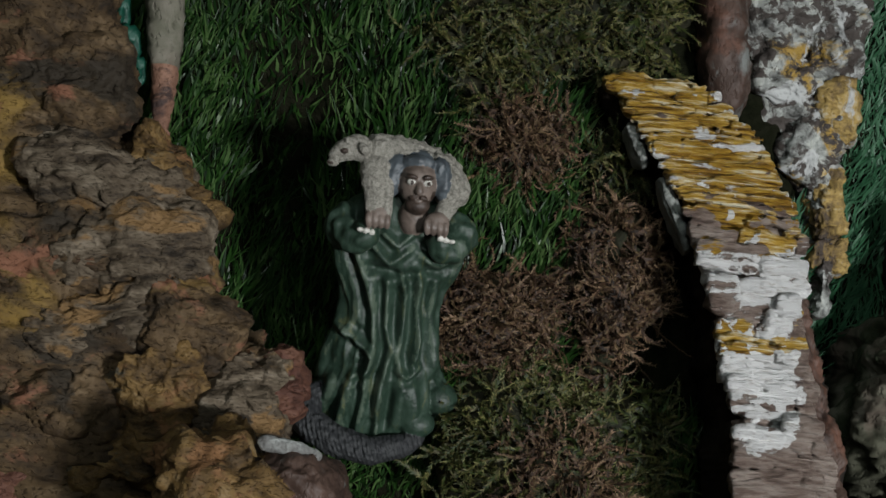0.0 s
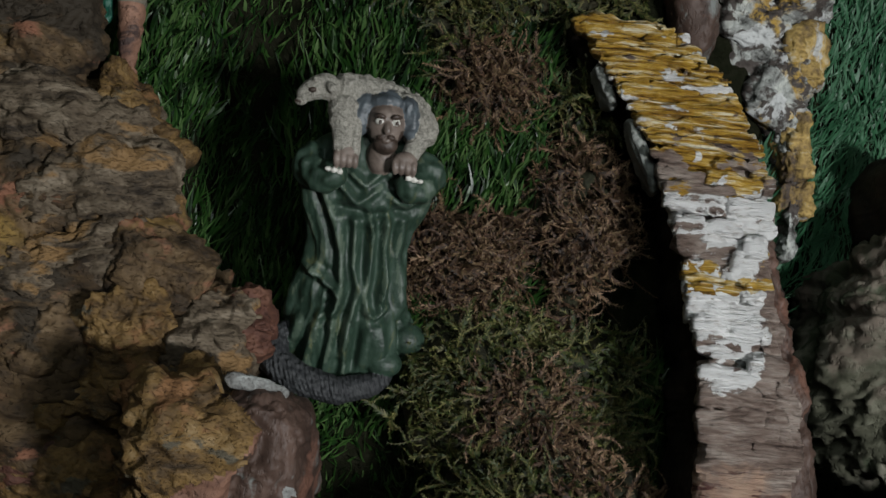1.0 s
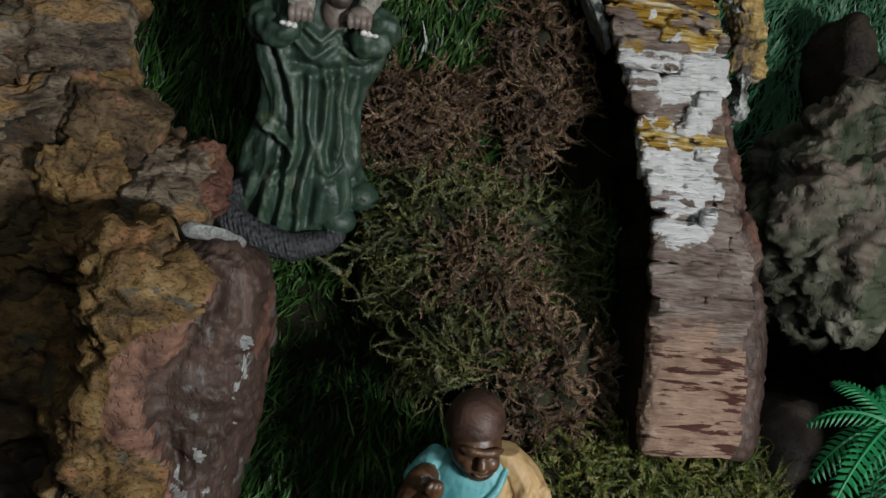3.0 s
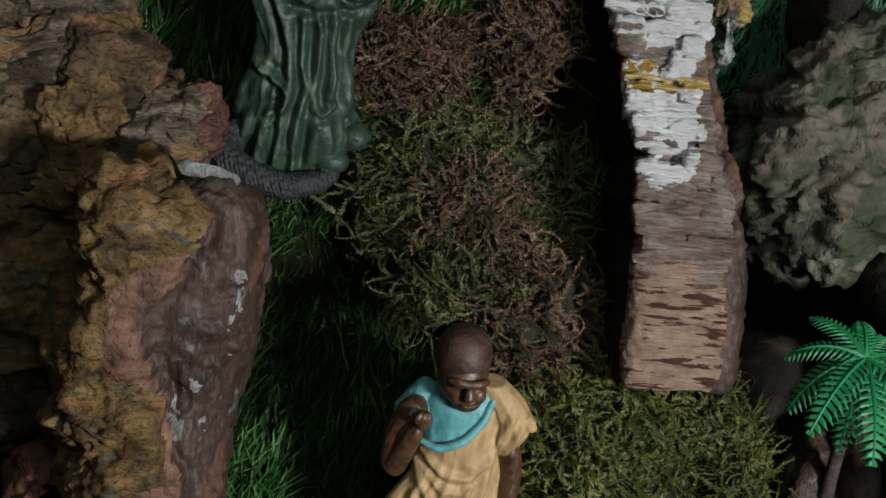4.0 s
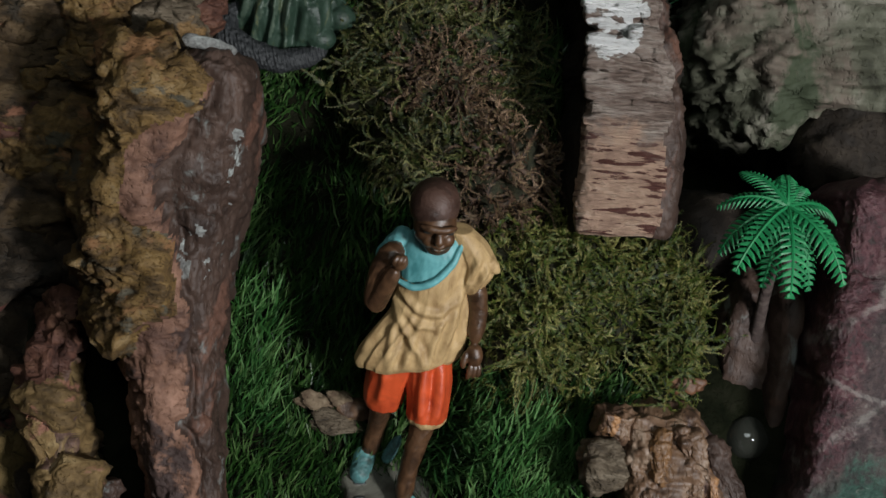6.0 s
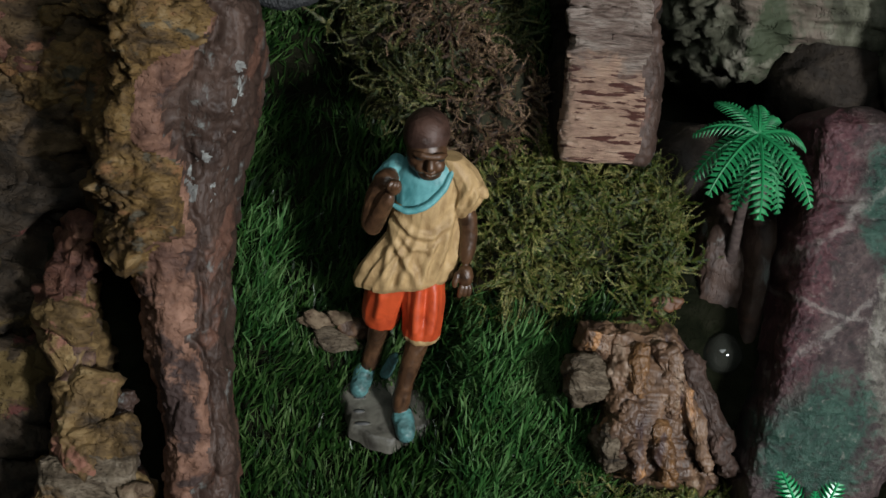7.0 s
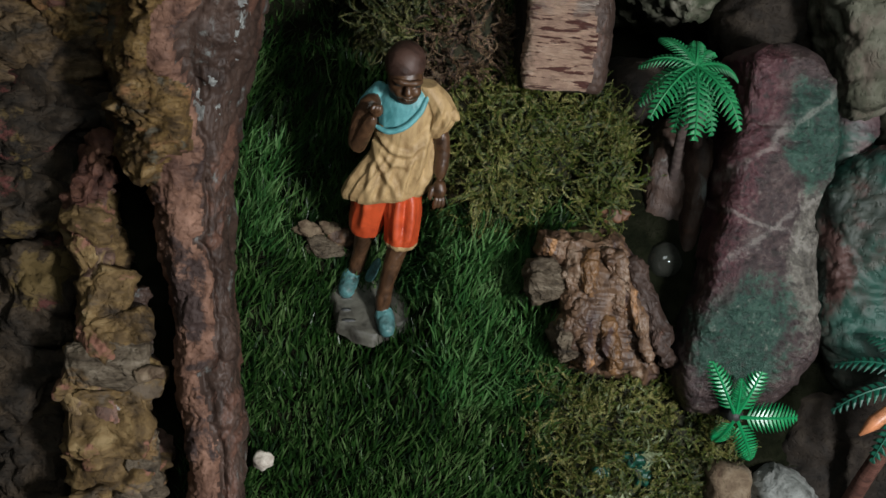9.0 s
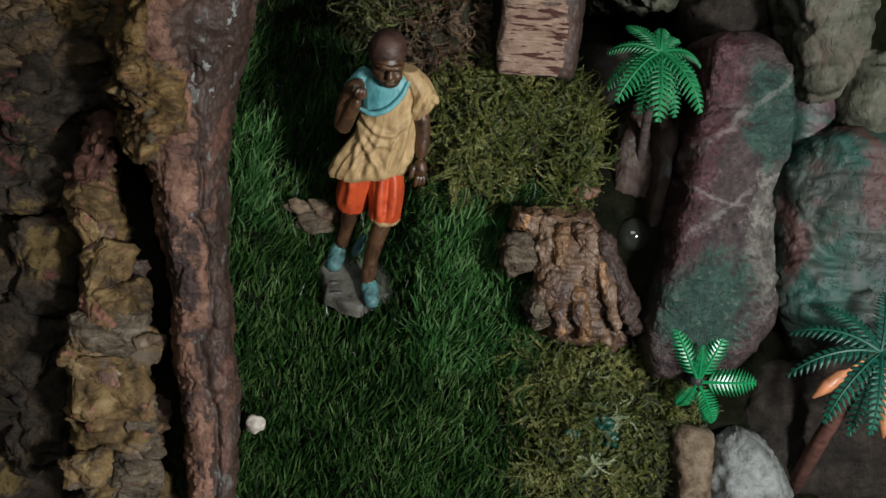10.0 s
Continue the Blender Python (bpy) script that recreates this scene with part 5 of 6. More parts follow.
palm(at(0.375, -0.1, 0.05, UP), [(0, 0, 0), (0.006, 0, 0.05), (0.014, 0, 0.09), (0.022, 0, 0.125)], [0.006, 0.0055, 0.005, 0.0045], "palm_trunk_red",
     [(-100, 0.055, 0.02, 10, 80), (-135, 0.06, 0.02, 10, 85), (-170, 0.062, 0.018, 22, 75), (160, 0.058, 0.018, 30, 75), (130, 0.05, 0.018, 35, 70), (-60, 0.055, 0.02, 10, 80), (-20, 0.055, 0.02, 20, 80), (30, 0.05, 0.018, 30, 70), (80, 0.045, 0.018, 45, 60), (-115, 0.055, 0.018, -20, 55)],
     "frond_tall", "taller dark green plastic palm with orange fruit stalks", [(-150, 12, 0.05), (-80, 40, 0.05)])


# ---- clay figures, each one mesh ----
from mathutils.bvhtree import BVHTree


class Clay:
    """Collects rounded pieces in millimetres: x right, y into the slope, z up."""

    def __init__(self):
        self.v, self.f, self.s = [], [], []

    def grid(self, pts, ends, slot):
        """slot: a paint, or a function of the faces' middles that gives one for each."""
        k = len(self.v)
        rows, cols = pts.shape[:2]
        self.v += [tuple(p) for p in pts.reshape(-1, 3)] + [tuple(e) for e in ends]
        faces = closed_grid(rows, cols, k)
        self.f += faces
        if callable(slot):
            new_v = np.array(self.v[k:])
            self.s += [int(i) for i in slot(np.array([new_v[[f[0] - k, f[1] - k, f[2] - k]].mean(0) for f in faces]))]
        else:
            self.s += [slot] * len(faces)

    def drape(self, rows, slot, folds=9, depth=0.0, nv=70, nu=120, seed=0.0, knit=0.0, strokes=(), shear=0.0):
        """Cloth round an upright axis from rows of (z, centre x, centre y, half width, half depth, fold share); strokes: folds pressed into its front."""
        rows = np.array(rows, float)
        z = np.linspace(rows[0, 0], rows[-1, 0], nv)
        cx, cy, rx, ry, sh = (np.interp(z, rows[:, 0], c) for c in rows.T[1:])
        for c in (cx, cy, rx, ry):
            for _ in range(3):
                c[1:-1] = 0.25 * c[:-2] + 0.5 * c[1:-1] + 0.25 * c[2:]
        a = np.linspace(0, 2 * np.pi, nu, endpoint=False)
        pts = np.zeros((nv, nu, 3))
        for i in range(nv):
            for j in range(nu):
                p = Vector((math.cos(a[j]) * 1.4, math.sin(a[j]) * 1.4, z[i] * 0.016 + seed))
                w = math.sin(folds * a[j] + 2.2 * noise.noise(p) * 2 + 0.012 * z[i] * math.sin(3 * a[j] + seed))
                k = 1 + depth * sh[i] * (1 - 2 * abs(w)) + 0.5 * depth * sh[i] * noise.noise(p * 2.3) + knit * noise.noise(p * 9)
                pts[i, j] = (cx[i] + rx[i] * k * math.cos(a[j]), cy[i] + ry[i] * k * math.sin(a[j]), z[i] + 2.0 * sh[i] * noise.noise(p * 1.7) + shear * rx[i] * math.cos(a[j]) * (1 - i / (nv - 1)) ** 2)
        front = smooth(-0.2, 0.35, -np.sin(a))[None, :]
        out = np.stack([np.cos(a)[None] / rx[:, None], np.sin(a)[None] / ry[:, None], 0 * rx[:, None] + 0 * a[None]], 2)
        out /= np.linalg.norm(out, axis=2, keepdims=True)
        push = np.zeros((nv, nu))
        for path, wide, high in strokes:
            d, u = along(path, pts[..., 0], pts[..., 2])
            taper = np.minimum(1, 5 * np.minimum(u, 1 - u) + 0.45)
            push += high * taper * (np.exp(-(d / wide) ** 2) - 0.3 * np.exp(-((d - 2 * wide) / wide) ** 2))
        pts += out * (push * front)[..., None]
        self.grid(pts, (pts[0].mean(0), pts[-1].mean(0)), slot)

    def limb(self, path, radii, slot, cols=18, rough=0.0, steps=7, grain=0.5):
        path, radii = np.array(path, float), np.array(radii, float)
        u, t = np.arange(len(path)), np.linspace(0, len(path) - 1, steps * (len(path) - 1) + 1)
        p = np.stack([np.interp(t, u, c) for c in path.T], 1)
        r = np.interp(t, u, radii)
        for _ in range(6):
            p[1:-1] = 0.25 * p[:-2] + 0.5 * p[1:-1] + 0.25 * p[2:]
        r = r * np.minimum(1, np.sqrt(np.clip(1 - (1 - np.minimum(t, t[-1] - t) / 0.5).clip(0) ** 2, 0.05, 1)))
        v, _ = tube(p, r, cols)
        v = v[:-2].reshape(len(p), cols, 3)
        if rough:
            for i in range(len(p)):
                for j in range(cols):
                    v[i, j] += (v[i, j] - p[i]) * rough * noise.noise(Vector(v[i, j]) * grain)
        self.grid(v, (p[0], p[-1]), slot)

    def ball(self, c, r, slot, n=18):
        a, b = np.linspace(0.08, np.pi - 0.08, n), np.linspace(0, 2 * np.pi, 2 * n, endpoint=False)
        pts = np.stack([c[0] + r[0] * np.sin(a)[:, None] * np.cos(b), c[1] + r[1] * np.sin(a)[:, None] * np.sin(b), c[2] + r[2] * np.cos(a)[:, None] + 0 * b], 2)
        self.grid(pts, ((c[0], c[1], c[2] + r[2]), (c[0], c[1], c[2] - r[2])), slot)

    def thing(self, name, m, mats, label, voxel=0.5):
        """Fuses the pieces into one skin, as moulded clay, and hands each face its paint."""
        raw = mesh_of(name, np.array(self.v) / 1000, self.f, mats, self.s)
        ob = part(name, raw, None, m)
        fuse = ob.modifiers.new("fuse", "REMESH")
        fuse.mode, fuse.voxel_size, fuse.use_smooth_shade = "VOXEL", voxel / 1000, True
        bpy.context.view_layer.update()
        me = bpy.data.meshes.new_from_object(ob.evaluated_get(bpy.context.evaluated_depsgraph_get()))
        ob.modifiers.clear()
        tree = BVHTree.FromPolygons([tuple(q) for q in np.array(self.v) / 1000], [tuple(int(i) for i in f) for f in self.f])
        me.materials.clear()
        for mat in mats:
            me.materials.append(M[mat])
        me.polygons.foreach_set("material_index", np.array([self.s[tree.find_nearest(q.center)[2]] for q in me.polygons], dtype=np.int32))
        me.polygons.foreach_set("use_smooth", np.ones(len(me.polygons), dtype=bool))
        me.update()
        ob.data = me
        return tagged(ob, label, "figurine", "clay figures")


def along(path, x, z):
    """Distance of points from a path in the plane, and how far along it the nearest place lies, 0 to 1."""
    path = np.array(path, float)
    far, share = np.full(np.shape(x), 1e9), np.zeros(np.shape(x))
    for i, (a, b) in enumerate(zip(path[:-1], path[1:])):
        t = np.clip(((x - a[0]) * (b[0] - a[0]) + (z - a[1]) * (b[1] - a[1])) / ((b - a) @ (b - a)), 0, 1)
        d = np.hypot(x - a[0] - t * (b[0] - a[0]), z - a[1] - t * (b[1] - a[1]))
        share = np.where(d < far, (i + t) / (len(path) - 1), share)
        far = np.minimum(far, d)
    return far, share


# folds of the shepherd's robe: path (across, up), width, height, in millimetres
ROBE = [
    ([(-20, 91), (-12, 89), (-8, 81), (-4, 71), (-1, 61)], 2.0, 2.6), ([(-17, 84), (-13, 64), (-13, 48), (-18, 35), (-21, 22)], 2.6, 3.0), ([(-13, 78), (-8, 64), (-7, 54), (-11, 42), (-14, 32)], 2.0, 2.0),
    ([(-1, 72), (1, 54), (2, 42), (-1, 26)], 1.9, 2.6), ([(5, 72), (6, 52), (9, 42), (6, 27), (4, 12)], 1.8, 2.8), ([(11, 75), (13, 66), (13, 55), (12, 40), (15, 27)], 1.8, 2.8),
    ([(18, 76), (18, 61), (20, 46), (19, 35)], 1.9, 3.0), ([(25, 72), (24, 56), (27, 42), (29, 30)], 2.0, 2.8), ([(35, 84), (31, 71), (29, 60), (30, 44)], 2.0, 2.4),
    ([(-12, 49), (-5, 44), (2, 39), (1, 33), (-6, 29)], 1.8, 3.2), ([(-14, 27), (-17, 4)], 2.4, 3.6), ([(-7, 27), (-10, 2)], 2.6, 3.8), ([(0, 28), (-2, 2)], 2.2, 3.4), ([(6, 24), (6, 0)], 2.0, 2.8),
    ([(16, 28), (20, 18), (19, 6)], 6.0, 3.4), ([(13, 33), (17, 30.5), (22, 34)], 1.3, 2.0), ([(29, 28), (30, 12)], 1.6, -2.0), ([(11, 26), (10, 8)], 1.5, -2.2),
    ([(-4, 88), (5, 80), (14, 87)], 1.7, 2.2), ([(0, 93), (8, 87), (15, 94)], 1.6, 2.0), ([(18, 92), (26, 85), (34, 91)], 1.7, 2.0), ([(18, 84), (26, 78), (33, 83)], 1.6, 1.8), ([(-5, 77), (12, 74.5), (30, 78)], 2.0, -2.6)]


def shepherd():
    c = Clay()

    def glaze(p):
        # Faces along raised folds take the paler glaze as a painted highlight.
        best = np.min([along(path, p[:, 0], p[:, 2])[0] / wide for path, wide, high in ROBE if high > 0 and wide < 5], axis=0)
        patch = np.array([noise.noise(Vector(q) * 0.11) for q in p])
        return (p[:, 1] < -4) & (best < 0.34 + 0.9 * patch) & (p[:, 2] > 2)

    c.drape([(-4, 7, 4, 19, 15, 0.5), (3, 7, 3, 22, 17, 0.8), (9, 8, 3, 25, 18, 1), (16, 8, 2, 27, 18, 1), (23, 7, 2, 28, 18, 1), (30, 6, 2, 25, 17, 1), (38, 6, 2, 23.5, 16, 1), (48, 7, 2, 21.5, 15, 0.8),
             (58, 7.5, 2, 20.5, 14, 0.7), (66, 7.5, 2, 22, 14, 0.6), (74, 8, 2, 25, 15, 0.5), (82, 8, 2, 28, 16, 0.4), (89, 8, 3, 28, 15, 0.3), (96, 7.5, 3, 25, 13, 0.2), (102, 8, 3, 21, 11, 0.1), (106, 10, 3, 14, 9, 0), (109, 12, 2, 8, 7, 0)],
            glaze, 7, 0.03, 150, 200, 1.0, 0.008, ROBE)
    c.ball((32, -3, 18), (8, 8, 7), 0, 20)
    c.ball((23, -11, 9), (8, 7, 6), 0, 18)
    for path in ([(-11, 2, 99), (-17, -4, 91), (-10, -12, 88), (-2, -16, 95)], [(28, 2, 99), (34, -4, 91), (28, -12, 87), (22, -16, 94)]):
        c.limb(path, [6, 7.5, 6.5, 5.5], lambda p: [noise.noise(Vector(q) * 0.16) > 0.36 for q in p], 36, 0.26, 10, 0.22)
    # neck, hood, head
    c.ball((13, -9, 99), (6, 5, 8), 4, 18)
    c.ball((13.5, 0, 113.5), (11.6, 9, 12), 5, 22)
    c.limb([(6, -4, 124), (3, -8, 116), (3.5, -9.5, 107)], [3.5, 3.6, 2.5], 5, 18, 0.3)
    c.limb([(21, -4, 124), (24, -8, 116), (23.5, -9.5, 107)], [3.5, 3.6, 2.5], 5, 18, 0.3)
    c.limb([(6, -6, 121), (13, -9, 123), (20, -6, 121)], [2.8, 3, 2.8], 5, 16, 0.2)
    c.ball((13.5, -7, 113), (8.2, 9, 10), lambda p: np.where((p[:, 2] < 108.2 - 0.12 * abs(p[:, 0] - 13.5)) | ((p[:, 2] < 112) & (abs(p[:, 0] - 13.5) > 5.8)), 6, 4), 30)
    c.ball((14, -12.5, 105.5), (5.2, 4.2, 4), 6, 16)
    c.limb([(14, -15.2, 116), (14.2, -17.2, 112.2), (14.2, -16.8, 111)], [1.2, 1.8, 1.2], 4, 12)
    for side in (-1, 1):
        c.limb([(14 + side * 1.2, -15.8, 117.6), (14 + side * 3.6, -15.4, 118.4), (14 + side * 6, -13.2, 117.4)], [0.8, 1.0, 0.7], 6, 10)
        c.ball((14 + side * 3.5, -14.9, 115.6), (1.8, 1.2, 1.15), 7, 12)
        c.ball((14.3 + side * 3.5, -15.9, 115.6), (0.75, 0.6, 0.8), 6, 10)
        c.limb([(14 + side * 0.6, -16.4, 110), (14 + side * 4, -14.8, 108.6)], [1.0, 0.9], 6, 10)
    c.limb([(12.4, -16.2, 108), (15.6, -16.2, 108)], [0.7, 0.7], 4, 10)
    # lamb across the shoulders
    c.limb([(-9, -3, 125), (-4, -1, 124), (4, 3, 122), (14, 6, 119), (23, 1, 115.5), (28, -4, 110), (28, -8, 104)], [6, 6.8, 7.4, 8.4, 9, 7.8, 4.8], 2, 40, 0.24, 14, 0.4)
    c.limb([(-8, -4, 125), (-14, -7, 126), (-19, -9, 124), (-23.5, -10.5, 121)], [5.6, 5.4, 4.2, 2.6], 2, 30, 0.1, 9, 0.4)
    c.ball((-22, -10.5, 119.6), (2.6, 2.2, 1.6), 2, 12)
    c.limb([(-12, -11, 128.5), (-9.5, -13, 127), (-8.5, -13, 124.5)], [1.3, 2.2, 1.1], 2, 12)
    c.limb([(-15, -10.5, 129), (-18, -10, 130)], [1.6, 1.2], 2, 12)
    c.ball((-17.6, -13.2, 125.6), (1.5, 1.0, 1.0), 6, 10)
    c.limb([(-24.5, -12.2, 120.4), (-21.5, -12.9, 119.8)], [0.5, 0.45], 6, 8)
    c.limb([(-5, -4, 122), (-4, -9, 114), (-3, -13, 106), (-2, -15, 99)], [7, 6, 4.2, 3], 2, 30, 0.2, 10, 0.4)
    for x in (-6, 1):
        c.limb([(x, -7, 117), (x + 0.5, -13.5, 108), (x + 1.4, -17, 98)], [3, 2.4, 1.9], 2, 16, 0.22, 8, 0.5)
    c.limb([(29, -4, 109), (26, -11, 104), (21, -16, 95)], [5, 4, 2.4], 2, 20, 0.22, 9, 0.5)
    # hands that hold its feet
    for x0, z0, lean in ((-1.5, 100, 1), (22.5, 99, -1)):
        c.ball((x0, -15, z0), (5.4, 4, 4.8), 4, 18)
        for k in range(4):
            c.limb([(x0 - 4.2 + 2.6 * k, -17.4, z0 + 2.6 - 0.4 * k), (x0 - 4 + 2.6 * k, -19.4, z0 - 1), (x0 - 3.4 + 2.4 * k, -18, z0 - 4.4)], [1.35, 1.45, 1.1], 4, 10)
        for k in (-1, 0, 1):
            c.ball((x0 - 4.5 * lean + 2.6 * k, -18.6, z0 - 5.6 - 0.4 * k), (1.3, 1.1, 1.0), 7, 8)
    # striated dark fleece at his feet
    n = len(c.v)
    c.limb([(-18, 0, 20), (-24, -7, 14), (-23, -15, 7), (-12, -20, 2), (4, -22, -1), (18, -18, 1), (27, -10, 4)], [3, 5.6, 6.8, 6.8, 6, 5, 3], 3, 60, 0.12, 26)
    for i in range(n, len(c.v)):
        x, y, z = c.v[i]
        w = math.sin(3.4 * (x + 0.35 * z) + 2.5 * noise.noise(Vector((x, y, z)) * 0.15)) + 0.5 * noise.noise(Vector((x, y, z)) * 0.5)
        c.v[i] = (x, y - 0.55 * w, z + 0.3 * w)
    c.thing("clay_figurine", at(0.012, 0.228, 0.0, -65), ["robe_glaze", "robe_highlight", "fleece", "fleece_dark", "skin", "hood", "beard", "eye_white"],
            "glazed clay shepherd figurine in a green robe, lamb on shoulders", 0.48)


# folds of the boy's tunic
TUNIC = [([(-9, 118), (2, 110), (13, 109), (21, 118)], 1.8, 1.4), ([(-9, 113), (1, 103), (11, 102), (19, 109)], 1.6, 1.1), ([(-10, 113), (-4, 100), (5, 88), (8, 80)], 1.8, 1.7), ([(-10, 117), (-13, 100), (-21, 84)], 2.0, 1.7),
         ([(-8, 106), (-9, 94), (-10, 80)], 1.7, 1.3), ([(22, 124), (20, 105), (15, 86)], 1.9, 1.7), ([(26, 122), (28, 104), (27, 94)], 1.8, 1.4), ([(4, 104), (1, 92), (-1, 80)], 1.6, 1.3),
         ([(14, 104), (11, 92), (10, 80)], 1.7, 1.6), ([(23, 100), (22, 92)], 1.5, -1.3), ([(-3, 96), (-5, 80)], 1.4, -1.2)]


def boy():
    c = Clay()
    pts = []
    for z, k in ((-9, 0.98), (-8, 1.03), (-3, 1.02), (-0.8, 0.99), (0, 0.95)):
        a = np.linspace(0, 2 * np.pi, 90, endpoint=False)
        r = 1 + 0.07 * np.sin(3 * a + 1) + 0.04 * np.sin(7 * a) + 0.03 * np.sin(13 * a + 2)
        deep = np.where(np.sin(a) > 0, 25, 20) * k * r * np.sin(a)
        pts.append(np.stack([1 + 25 * k * r * np.cos(a), 2 + deep, z + 0.45 * deep], 1))
    pts = np.array(pts)
    c.grid(pts, (pts[0].mean(0), pts[-1].mean(0)), 0)
    c.limb([(6, -10, 0), (7, -10, 22), (12, -7, 46), (13, -4, 60)], [5, 4.6, 6.2, 6], 1, 22, 0.08)
    c.limb([(-12, 15, 10), (-9, 13, 30), (-8, 8, 48), (-6, 4, 60)], [5, 4.6, 6.2, 6], 1, 22, 0.08)
    c.limb([(7, -7, 1), (8.5, -13, -1), (10, -20, -5), (11, -24, -7)], [5.8, 5.8, 5, 3.2], 2, 20, 0.12)
    c.limb([(-12, 18, 13), (-14, 12, 9), (-16, 5, 5), (-17, 2, 3)], [5.8, 5.6, 5, 3.2], 2, 20, 0.12)
    c.limb([(-3, 14, 8), (0, 12, 18), (3, 10, 27)], [3.4, 3, 2], 2, 16, 0.2)
    short = [([(9, 82), (8, 66), (9, 52)], 2.0, 1.6), ([(17, 80), (18, 64), (17, 52)], 2.0, 1.6), ([(13, 78), (13, 60)], 1.6, -1.2)]
    c.drape([(46, 13, -6, 8.5, 8.5, 0.4), (48, 13, -6, 10, 10, 0.4), (56, 13, -5, 10.5, 11, 0.4), (68, 12.5, -3, 11.5, 12, 0.4), (84, 11, 0, 11, 11, 0.2)], lambda p: np.where(p[:, 2] < 49.5, 4, 3), 4, 0.04, 60, 90, 2.0, 0.01, short)
    c.drape([(47, -8, 6, 8.5, 9, 0.4), (50, -8, 6, 10, 10, 0.4), (58, -7.5, 5, 11, 11, 0.4), (70, -6, 3, 12, 12, 0.4), (84, -2, 1, 11, 11, 0.2)], 3, 4, 0.04, 60, 90, 3.0, 0.01, [([(-10, 82), (-10, 64), (-11, 54)], 2.0, 1.6)])
    rim = np.array([(-11, 125), (-2, 122.5), (8, 126.5), (17, 138), (20, 149), (22, 160)], float)

    def cloth(p):
        return np.where((p[:, 2] > np.interp(p[:, 0], rim[:, 0], rim[:, 1]) + 0.4) & (p[:, 1] < 8), 5, 4)

    c.drape([(76, 0, 0, 24, 13, 0.7), (79, 1, 0, 26, 15, 0.9), (86, 3, 0, 25, 15, 0.9), (95, 6, 0, 22, 14.5, 0.9), (105, 9, 0, 19, 14, 0.7), (116, 9, 0, 17.5, 13.5, 0.5), (128, 9, 0, 18, 13, 0.3), (138, 9, 0, 18, 12.5, 0.2),
             (145, 8, -1, 13, 10, 0), (150, 7, -2, 7, 7, 0)], cloth, 6, 0.03, 120, 170, 5.0, 0.012, TUNIC, 0.17)
    c.limb([(-11, -9, 125), (-2, -14.3, 122.4), (8, -15, 126.6), (16, -13, 136.5), (19, -9, 145)], [1.2, 1.7, 1.8, 1.7, 1.2], 5, 16, 0.15)
    c.limb([(-4, 1, 144), (-12, 4, 136), (-19, 6, 127)], [7, 5, 3], 5, 22, 0.12)
    # sleeve and hanging arm
    c.drape([(118, 25, -2, 3.5, 5, 0.3), (121, 26, -3, 6.5, 8, 0.8), (128, 28.5, -3, 8.5, 9, 0.8), (135, 28, -3, 9, 9.5, 0.5), (143, 24, -2, 8.5, 9, 0.2), (150, 18, -2, 6, 7, 0)], 4, 4, 0.08, 60, 90, 8.0, 0.02,
            [([(33, 134), (27, 124)], 1.6, 1.6), ([(28, 140), (24, 124)], 1.6, 1.6)])
    c.limb([(32, -6, 137), (36, -7, 133), (38.5, -7, 130.5)], [4, 3, 1.4], 4, 14, 0.2)
    c.limb([(28, -4, 126), (32, -5, 108), (31, -9, 92)], [5.2, 4.6, 3.6], 1, 22, 0.08)
    c.limb([(31, -9, 93), (32, -11, 87), (32, -11, 82)], [3.4, 4.2, 3], 1, 18)
    c.limb([(28, -11, 90), (26.5, -13, 84), (27, -13, 81)], [1.9, 1.6, 1], 1, 12)
    for k in range(3):
        c.limb([(30.5 + 1.9 * k, -12.5, 84), (30 + 2.2 * k, -13.5, 79), (29.5 + 2.3 * k, -12.5, 75 + k)], [1.6, 1.5, 1.0], 1, 12)
    # bent arm, fist under the chin
    c.limb([(-10, -5, 141), (-17, -5, 126), (-19, -6, 107), (-15, -11, 120), (-10.5, -16, 134)], [6.5, 6.2, 5.4, 4.6, 3.6], 1, 24, 0.08)
    c.ball((-9.5, -16.5, 137), (3.8, 3.6, 4.2), 1, 16)
    for k in range(3):
        c.limb([(-12.5 + 2.0 * k, -18, 136), (-12.5 + 2.1 * k, -20, 139), (-10.5 + 1.7 * k, -18.5, 141.5)], [1.3, 1.35, 1.1], 1, 12, 0.1)
    for x, y, w in ((-15, 4, 3.2), (-15, -4, 3.0), (-13, -11, 4.2)):
        c.limb([(x - w, y - 0.4, 0.45 * (y - 2) + 0.1), (x + w, y + 0.4, 0.45 * (y - 2) + 0.2)], [1.0, 1.0], 8, 10)
    # bowed head
    c.ball((7, -5, 147), (8, 8, 9), 1, 16)
    start = len(c.v)
    c.ball((4, -7, 161), (11.6, 13.6, 12.4), lambda p: np.where(p[:, 2] > 159 + 0.3 * (p[:, 1] + 20), 6, 1), 34)
    c.ball((5, -14, 154.5), (10, 9.5, 11.5), lambda p: np.where(p[:, 2] > 163.5, 6, 1), 30)
    c.ball((7.5, -18, 147), (6.6, 6, 5.5), 1, 20)
    c.limb([(-3, -21.5, 160.5), (2, -24, 161), (6, -24.2, 160.6), (10, -24, 161), (14.5, -20.5, 160)], [1.2, 1.8, 1.6, 1.8, 1.2], 1, 14, 0.1)
    c.limb([(6, -24, 159.5), (6.8, -26.6, 155), (6.9, -25.8, 153.6)], [1.5, 2.4, 1.5], 1, 14)
    for x in (0.8, 11.2):
        c.ball((x, -22.2, 158), (2.0, 1.4, 1.1), 8, 12)
        c.ball((x + (2.2 if x < 5 else -0.6), -20.6, 152), (4, 4, 4.4), 1, 14)
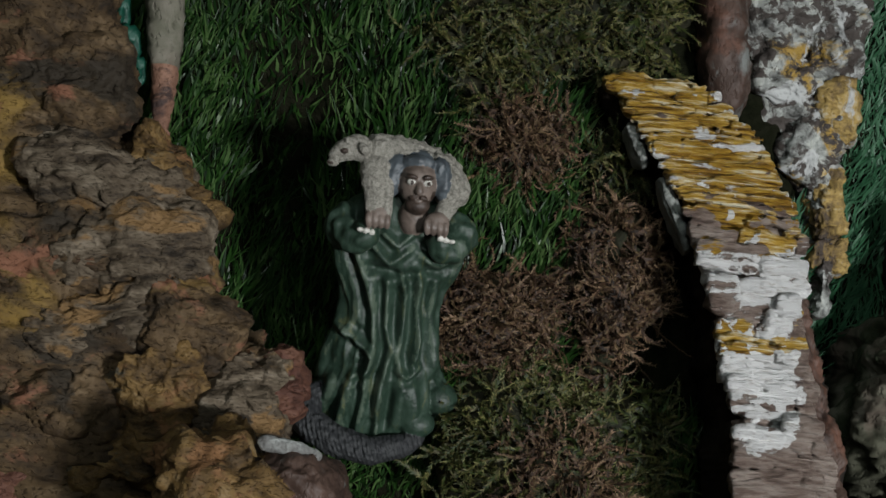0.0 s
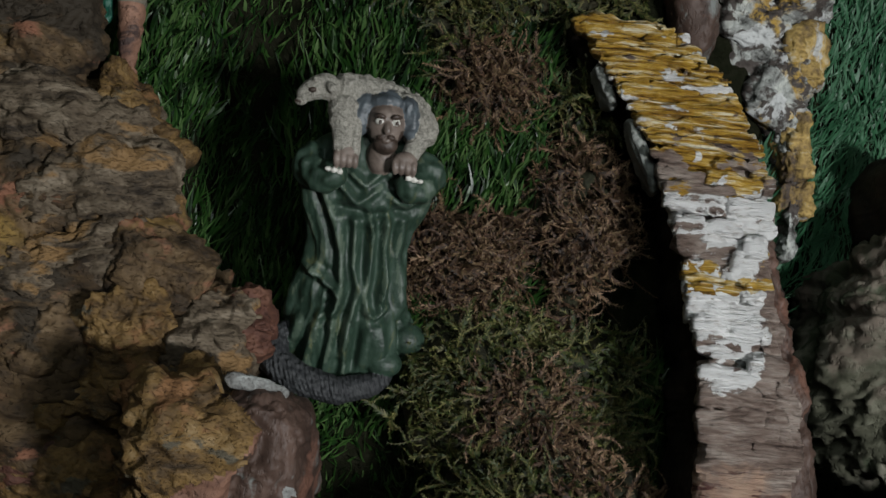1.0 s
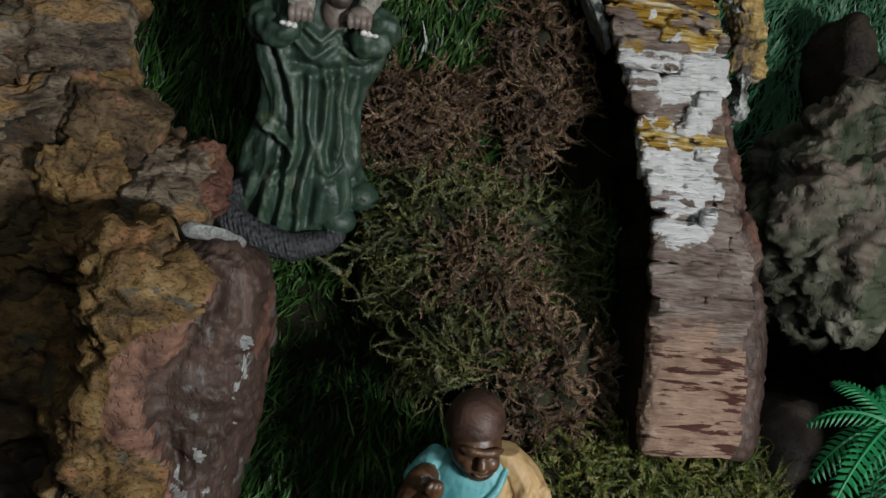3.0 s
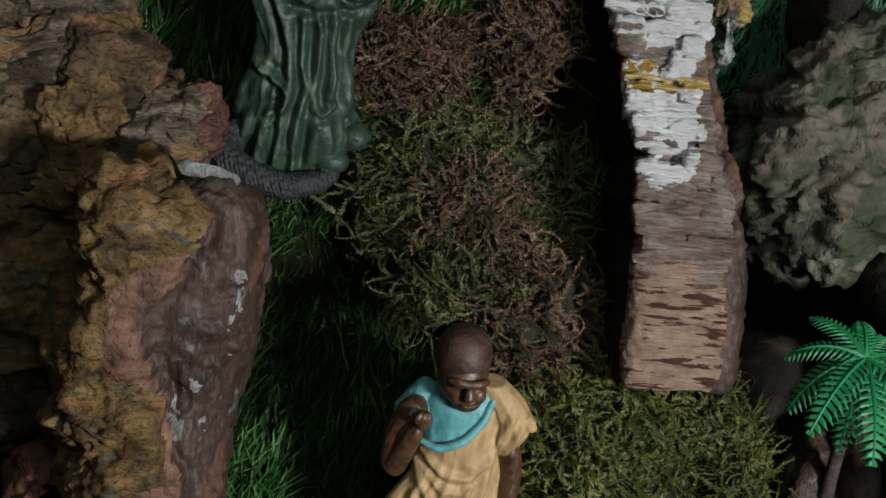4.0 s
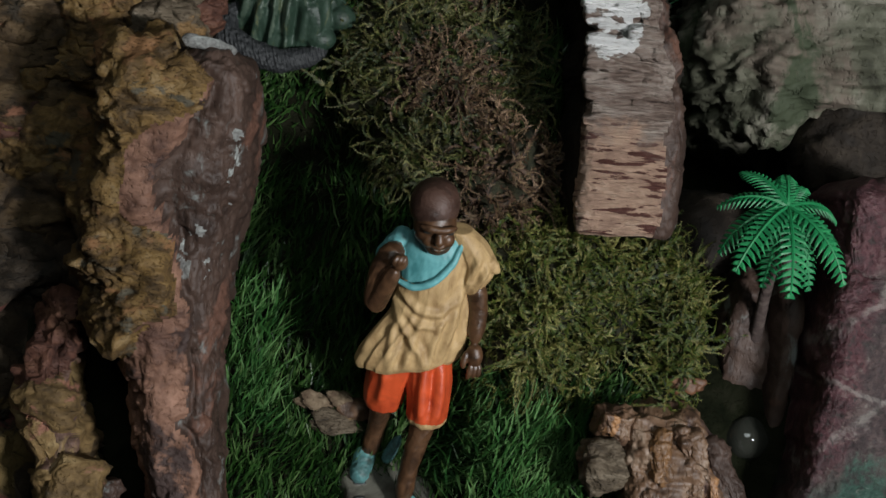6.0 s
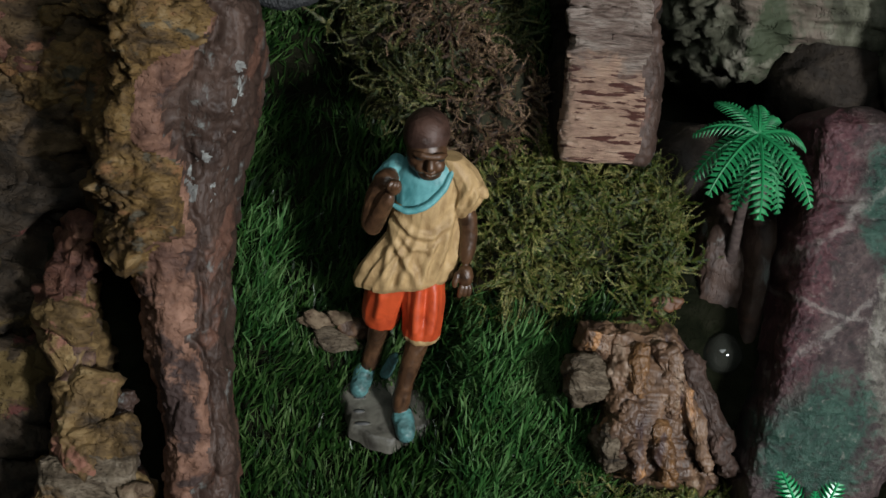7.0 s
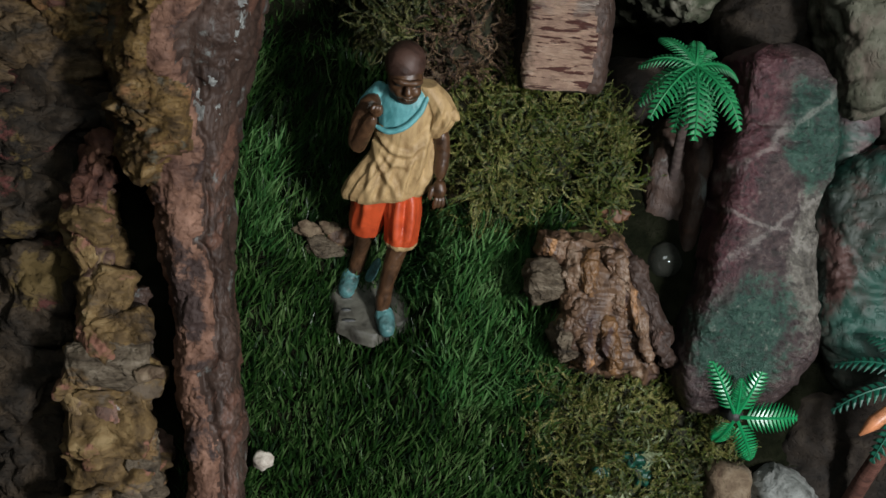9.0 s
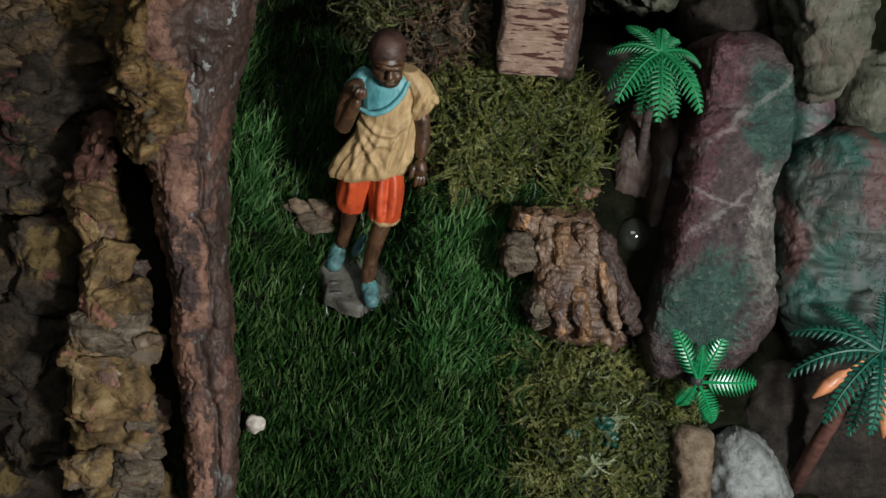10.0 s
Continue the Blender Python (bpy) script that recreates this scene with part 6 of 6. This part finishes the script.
    c.limb([(3.5, -23.2, 150.4), (7.4, -25, 150.9), (11.5, -23, 150.4)], [0.9, 1.4, 0.9], 1, 12)
    c.limb([(4.4, -23.2, 148.6), (7.6, -24.8, 148.2), (11, -23, 148.6)], [0.9, 1.5, 0.9], 1, 12)
    # Pale strip between the lips: a highlight put in as colour.
    c.limb([(5, -24, 149.5), (7.6, -25.3, 149.4), (10.4, -24, 149.5)], [0.55, 0.8, 0.55], 7, 8)
    lean = math.radians(18)
    for i in range(start, len(c.v)):
        x, y, z = c.v[i][0], c.v[i][1] + 9, c.v[i][2] - 157
        c.v[i] = (x + 0.05 * z, y * math.cos(lean) - z * math.sin(lean) - 8, z * math.cos(lean) + y * math.sin(lean) + 159)
    c.thing("clay_figurine", at(0.088, 0.008, 0.004, -65), ["base", "brown_gloss", "shoe", "shorts", "tunic", "scarf", "cap", "fleece", "near_black"],
            "painted clay figurine in tan tunic, red shorts, turquoise scarf", 0.45)


shepherd()
boy()


# ---- small things ----
def nugget(name, label, category, x, s, e, r, mat, seed=0.0, rough=0.28):
    bm = bmesh.new()
    bmesh.ops.create_icosphere(bm, subdivisions=3, radius=1)
    for v in bm.verts:
        p = v.co * (1 + rough * noise.noise(v.co * 1.4 + Vector((seed, 0, 0))) + 0.36 * rough * noise.noise(v.co * 4))
        v.co = Vector((p.x * r[0], p.y * r[1], p.z * r[2]))
    for f in bm.faces:
        f.smooth = True
    me = bpy.data.meshes.new(name)
    bm.to_mesh(me)
    bm.free()
    me.materials.append(M[mat])
    return tagged(part(name, me, None, at(x, s, e)), label, category)


def glass():
    mat, tree, b = nodes_of("dark_glass")
    b.inputs["Base Color"].default_value = (0.035, 0.037, 0.03, 1)
    b.inputs["Roughness"].default_value = 0.14
    b.inputs["Transmission Weight"].default_value = 0.35
    b.inputs["Coat Weight"].default_value = 1.0
    b.inputs["IOR"].default_value = 1.04
    b.inputs["Specular IOR Level"].default_value = 1.0
    return mat


M["glass"] = glass()
M["scrap_teal"] = plain("scrap_teal", (0.006, 0.065, 0.04), (0.003, 0.02, 0.014), 0.35, 180, 0.5)
M["berry"] = plain("berry", (0.14, 0.02, 0.022), (0.05, 0.01, 0.01), 0.5, 200, 0.2)
nugget("pebble", "small pale pebble lying in the turf", "pebble", 0.030, -0.091, 0.012, (0.0065, 0.006, 0.005), "pebble", 1)
nugget("glass_drop", "dark glossy glass bead caught between moss and bark", "glass bead", 0.256, 0.052, 0.052, (0.0115, 0.0115, 0.0105), "glass", 2, 0.12)
nugget("berry", "dull red berry stuck on the cork strip", "berry", -0.083, 0.05, 0.06, (0.0055, 0.006, 0.005), "berry", 3)
for x, s, rx, rs, rough, mat, words in (
        (0.057, 0.04, 0.014, 0.007, 0.5, "cork_grey", "grey-brown bark crumb half sunk in the turf"), (0.068, 0.047, 0.01, 0.006, 0.5, "wood_stump", "brown bark crumb half sunk in the turf"),
        (0.046, 0.05, 0.009, 0.005, 0.6, "wood_cut", "pale tan bark crumb lying on the turf"), (0.06, 0.052, 0.008, 0.004, 0.6, "wood_cut", "pale tan bark crumb lying on the turf")):
    nugget("bark_chip", words, "bark chip", x, s, -0.004, (rx, rs, 0.005), mat, 40 * x + 9 * s, rough)
nugget("dry_leaf", "rusty dry leaf scrap on the moss", "leaf", 0.221, 0.077, 0.062, (0.008, 0.004, 0.0014), "leaf_dry", 6, 0.9)
for x, t, e, rx, rs, mat in ((-0.109, 0.396, 0.016, 0.004, 0.009, "scrap_teal"), (-0.104, 0.382, 0.018, 0.005, 0.008, "scrap_teal"), (-0.098, 0.371, 0.016, 0.003, 0.006, "scrap_teal"),
                             (0.228, -0.073, 0.068, 0.005, 0.0035, "scrap_teal"), (0.247, -0.064, 0.07, 0.007, 0.005, "scrap_teal"), (0.252, -0.074, 0.066, 0.005, 0.006, "scrap_teal")):
    nugget("foil_scrap", "small crumpled teal-green scrap caught in the bark and moss", "scrap", x, t, e, (rx, rs, 0.0022), mat, 31 * x + 7 * t, 0.8)
